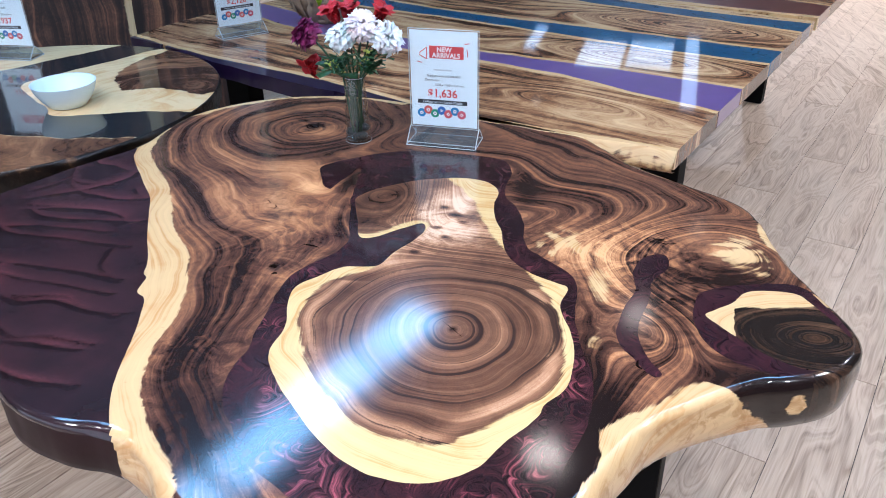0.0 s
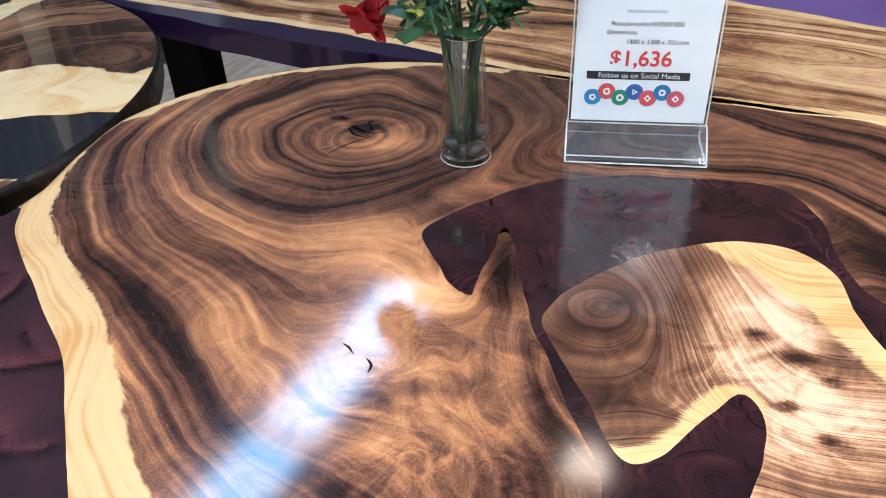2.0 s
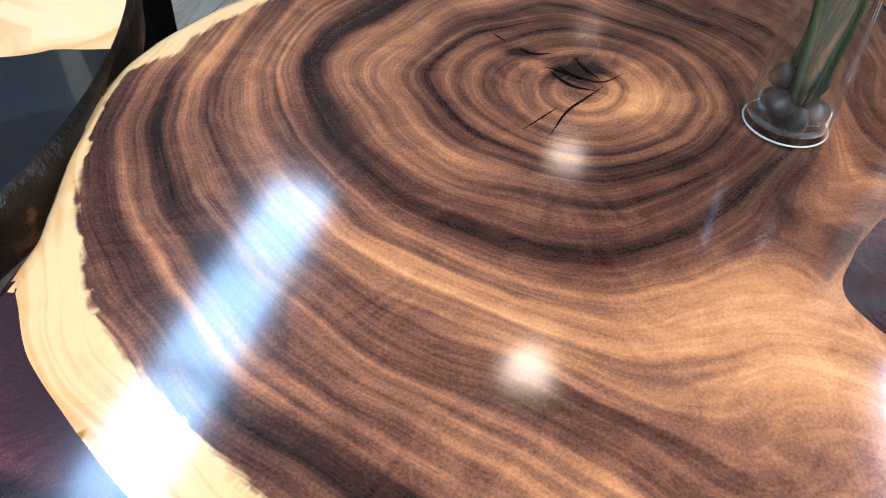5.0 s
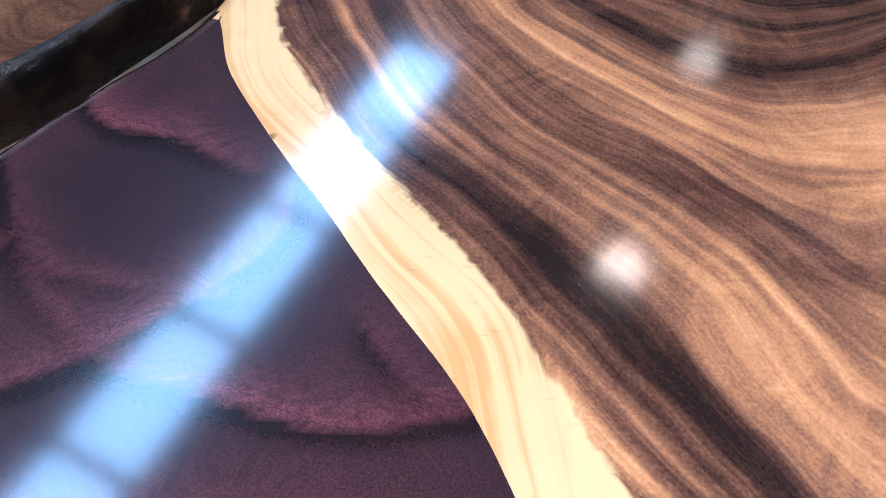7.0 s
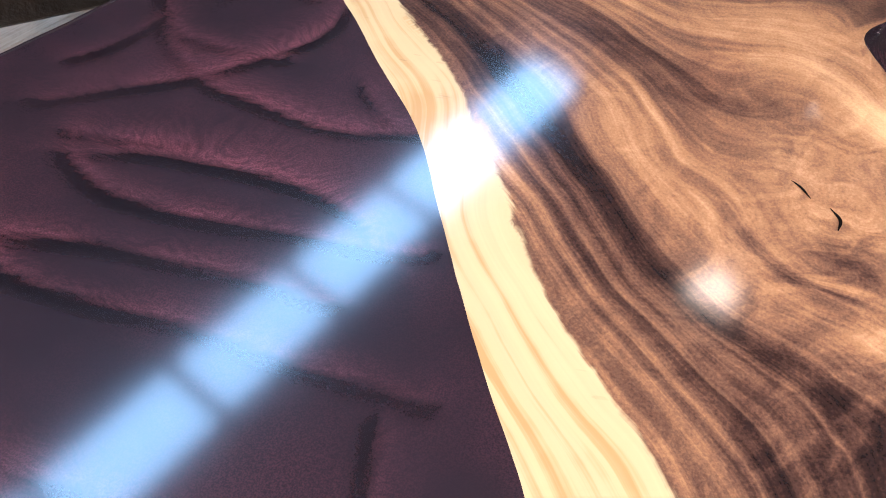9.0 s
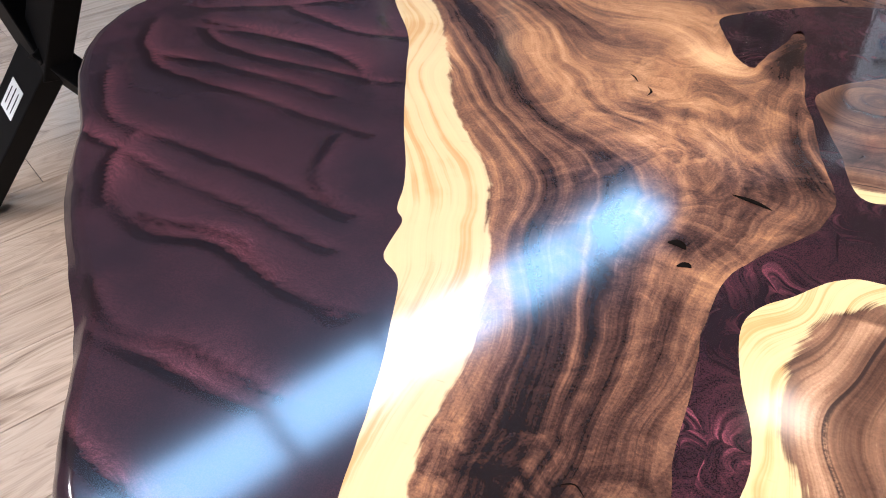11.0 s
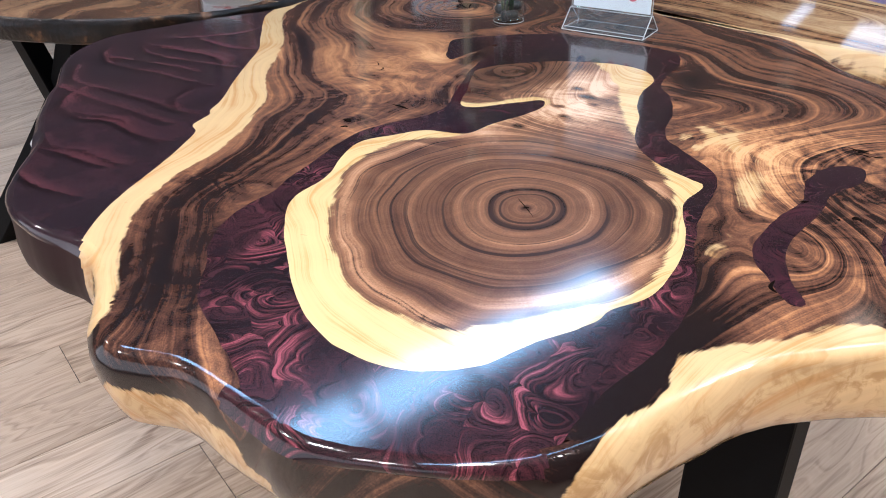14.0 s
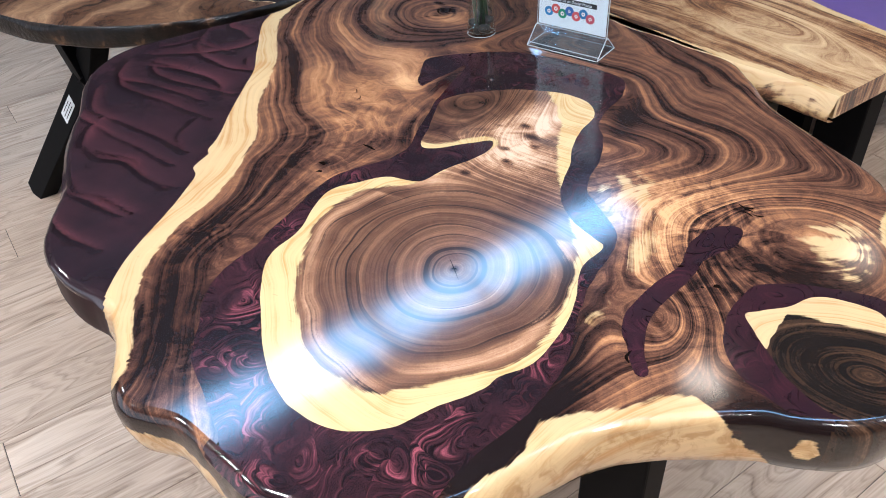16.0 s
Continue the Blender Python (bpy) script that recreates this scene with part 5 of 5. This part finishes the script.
lily((-0.020, 1.600, 1.024), 0.058, 7, (0.4, -0.1, 0.8))
lily((-0.090, 1.600, 1.028), 0.056, 8, (0.0, -0.1, 0.9))


def spray(seed, tips, material, name, label, length, width, count):
    rng = random.Random(seed)
    thing = tagged(empty(name, VASE), label, "foliage")
    for tip in tips:
        tip = Vector(tip) - VASE
        foot = Vector((rng.uniform(-0.01, 0.01), rng.uniform(-0.01, 0.01), 0.01))
        neck = Vector((tip.x * 0.3, tip.y * 0.3, 0.14))
        part("stem", tube([foot, neck, tip], 0.0016, 6), M_STEM, thing, smooth=True)
        bm = bmesh.new()
        for i in range(count):
            t = rng.uniform(0.35, 1.0)
            m = Matrix.Translation(neck.lerp(tip, t)) @ pose(0, 0, 0, 0, 0, rng.uniform(0, 360)) @ pose(0, 0, 0, -rng.uniform(25, 75))
            petal(bm, m, length * rng.uniform(0.6, 1.1), width, rng.uniform(0.2, 0.8), 0.02, rng, 4, 2)
        part("leaves", bm, material, thing, smooth=True)
    return thing


spray(21, [(-0.10, 1.545, 0.945), (-0.06, 1.54, 0.95), (-0.03, 1.55, 0.94), (-0.12, 1.55, 0.93)], M_LEAF, "fern_spray", "dark green artificial fern leaves in a glass vase", 0.048, 0.005, 16)
spray(22, [(-0.028, 1.545, 0.955), (-0.02, 1.555, 0.935)], M_LEAF, "leaf_spray", "small green artificial leaves in a glass vase", 0.022, 0.012, 30)
spray(23, [(-0.132, 1.55, 0.935), (-0.035, 1.54, 0.965)], M_BUD, "bud_spray", "yellow-green artificial buds in a glass vase", 0.014, 0.008, 22)
spray(24, [(-0.125, 1.545, 0.918), (-0.115, 1.54, 0.925)], M_LEAF, "broad_leaf", "broad dark green artificial leaves in a glass vase", 0.05, 0.03, 3)

# ---- bowl, fruit basket, leaning slabs ----
M_CHINA = plain("white_china", (0.66, 0.77, 0.81), 0.25, 0, 0.03, 12, 0)
bowl = tagged(empty("bowl", (-0.862, 1.752, TOP)), "white china bowl standing on a round resin table", "bowl")
part("body", lathe([(0, 0.003), (0.040, 0.003), (0.041, 0.0), (0.044, 0.001), (0.058, 0.018), (0.070, 0.038), (0.077, 0.058), (0.0775, 0.0595), (0.0745, 0.0585), (0.067, 0.040), (0.054, 0.021), (0.040, 0.008), (0, 0.007)], 56), M_CHINA, bowl, smooth=True)

M_HUSK = plain("dry_leaf_basket", (0.26, 0.19, 0.13), 0.8, 0, 0.4, 25, 0.4)
basket = tagged(empty("fruit_basket", (-0.425, 2.66, TOP)), "crinkled brown dry-leaf basket on a river table", "basket")
rng = random.Random(9)
for i in range(16):
    bm = bmesh.new()
    petal(bm, pose(0, 0, 0.004, 0, 0, i * 22.5) @ pose(0, 0.05, 0, -62 + rng.uniform(-10, 10)), 0.12 * rng.uniform(0.85, 1.15), 0.08, -0.5, 0.10, rng)
    part("dry_leaf", bm, M_HUSK, basket, smooth=True)
bm = bmesh.new()
lathe([(0, 0.0), (0.065, 0.0), (0.085, 0.02), (0.06, 0.012), (0, 0.008)], 24, bm)
part("husk", bm, M_HUSK, basket, smooth=True)
for x, y, c in ((-0.045, -0.02, (0.30, 0.42, 0.02)), (0.045, -0.01, (0.62, 0.55, 0.03)), (0.0, 0.05, (0.35, 0.45, 0.03))):
    fruit = part("apple", lathe([(0, 0.006), (0.016, 0.0), (0.032, 0.012), (0.039, 0.034), (0.035, 0.054), (0.018, 0.066), (0.006, 0.062), (0, 0.056)], 28), plain("apple_skin", c, 0.35, 0, 0.2, 15, 0), smooth=True)
    fruit.matrix_basis = pose(-0.425 + x, 2.66 + y, TOP + 0.040, 8, 5, 0)
    tagged(fruit, "glossy green-yellow apple in a dry-leaf basket", "fruit", "fruit in the basket")


def leaning_slab(at, rz, w, h, seed, label):
    """An unsold slab stood on end against the wall."""
    thing = tagged(empty("wood_slab_board", at, rz), label, "wood slab", "upright slabs")
    sh = Sheet(-w / 2 - 0.05, 0, w / 2 + 0.05, h, 0.02)
    side = w / 2 + 0.03 * np.sin(sh.P[:, 1] * 4 + seed)
    p, q = sh.cut(np.maximum.reduce([np.abs(sh.P[:, 0]) - side, 0.002 - sh.P[:, 1], sh.P[:, 1] - h + 0.01]))
    f = np.column_stack([p[:, 0], np.full(len(p), -0.03), p[:, 1]])
    b = f + (0, 0.06, 0)
    e = np.unique(np.sort(np.concatenate([q[:, [0, 1]], q[:, [1, 2]], q[:, [2, 3]], q[:, [3, 0]]]), 1), axis=0, return_counts=True)
    rim = e[0][e[1] == 1]
    quads = np.concatenate([q, q[:, ::-1] + len(f), np.column_stack([rim, rim[:, ::-1] + len(f)])])
    pts = np.concatenate([f, b])
    ph = np.abs(pts[:, 0]) * 0.8 + 0.05 * noise_at(pts[:, [0, 2]], 2.5, seed)
    sheet_part("board", M_DULL, thing, pts, quads, {"phase": ph, "sap": np.clip(0.5 + (np.abs(pts[:, 0]) - w / 2 + 0.06) * 25, 0, 1) * (pts[:, 0] > 0), "tone": np.full(len(pts), -0.25)})
    return thing


M_DULL = wood("dull_walnut", BROWN, coat=0.0, rings=(22, 150), sap=(0.62, 0.46, 0.25))
leaning_slab((-2.05, 3.55, 0), 20, 0.85, 2.1, 3.0, "tall dark brown wood slab standing on end")
leaning_slab((-1.42, 3.78, 0), 20, 0.62, 2.2, 5.0, "tall dark brown wood slab with one pale edge")

# ---- plank floor ----
fl = Mat("oak_laminate", Roughness=0.42)
fp = fl.pos()
rnd = fl.n("ShaderNodeObjectInfo", 5)
fx, fy, fz = fl.xyz(fp)
off = fl.math("MULTIPLY", rnd, 37.0)
warped = fl.math("MULTIPLY_ADD", fl.math("SUBTRACT", fl.noise(fl.vec(fl.math("MULTIPLY", fx, 5.0), fl.math("MULTIPLY", fy, 1.3), off), 1.0, 2.0), 0.5), 0.26, fx)
grain = fl.noise(fl.vec(fl.math("MULTIPLY", warped, 26.0), fl.math("MULTIPLY", fy, 0.9), off), 1.0, 4.0, 0.62)
fib = fl.noise(fl.vec(fl.math("MULTIPLY", fx, 240.0), fl.math("MULTIPLY", fy, 8.0), off), 1.0, 2.0)
hill = fl.noise(fl.vec(fl.math("MULTIPLY", fx, 8.5), fl.math("MULTIPLY", fy, 1.5), off), 1.0, 2.0, 0.45)
arch = fl.noise(fl.vec(fl.math("MULTIPLY", hill, 34.0), off, 0.0), 1.0, 2.0, 0.6)
gt = fl.math("ADD", fl.math("MULTIPLY_ADD", fib, 0.22, fl.math("MULTIPLY", grain, 0.34)), fl.math("MULTIPLY", arch, 0.44))
col = fl.ramp(gt, [(0.36, (0.23, 0.155, 0.105)), (0.44, (0.42, 0.310, 0.222)), (0.52, (0.56, 0.430, 0.320)), (0.64, (0.67, 0.540, 0.415))])
fl.put(fl.b.inputs["Base Color"], fl.mix(fl.math("MULTIPLY", rnd, 0.30), col, (0.30, 0.22, 0.16)))
fl.bump(grain, 0.12, 0.001)
M_FLOOR = fl.m
M_JOINT = plain("floor_joint", (0.055, 0.042, 0.034), 0.7, 0, 0.2, 20, 0)
floor = slab_box("floor", (13, 17, 0.1), (*CENTRE.xy, -0.053), M_JOINT, label="light oak laminate plank floor", category="floor")
PW, PL = 0.175, 1.22
bm = box((PW - 0.0018, PL - 0.0018, 0.008), (0, 0, -0.004), bevel=0.0008)
plank_mesh = bpy.data.meshes.new("floor_plank")
bm.to_mesh(plank_mesh)
bm.free()
plank_mesh.materials.append(M_FLOOR)
turn = pose(0, 0, 0, 0, 0, YAW)
near, rest = [], []
for i in range(-37, 37):
    for j in range(-7, 8):
        at = Vector((i * PW, (j + (i * 0.37) % 1.0) * PL, 0)) + turn.inverted() @ CENTRE
        w = turn @ at
        if (w - CENTRE).dot(SIDE) ** 2 > 6.3 ** 2:
            continue
        (near if -2.6 < w.x < 2.6 and -0.2 < w.y < 4.6 else rest).append(w)
near.sort(key=lambda w: (w.xy - Vector((0.0, 1.4))).length)
for n, w in enumerate(near):
    if n < 300:
        ob = new("floor_plank", plank_mesh)
        ob.parent = floor
        ob.matrix_parent_inverse = floor.matrix_basis.inverted()
        ob.matrix_basis = Matrix.Translation(w) @ turn
bm = bmesh.new()
for w in near[300:] + rest:
    box((PW - 0.0018, PL - 0.0018, 0.008), (w.x, w.y, -0.004), (0, 0, YAW), bm=bm)
far = part("far_planks", bm, M_FLOOR, floor)
far.matrix_parent_inverse = floor.matrix_basis.inverted()
tagged(far, kind="stuff")
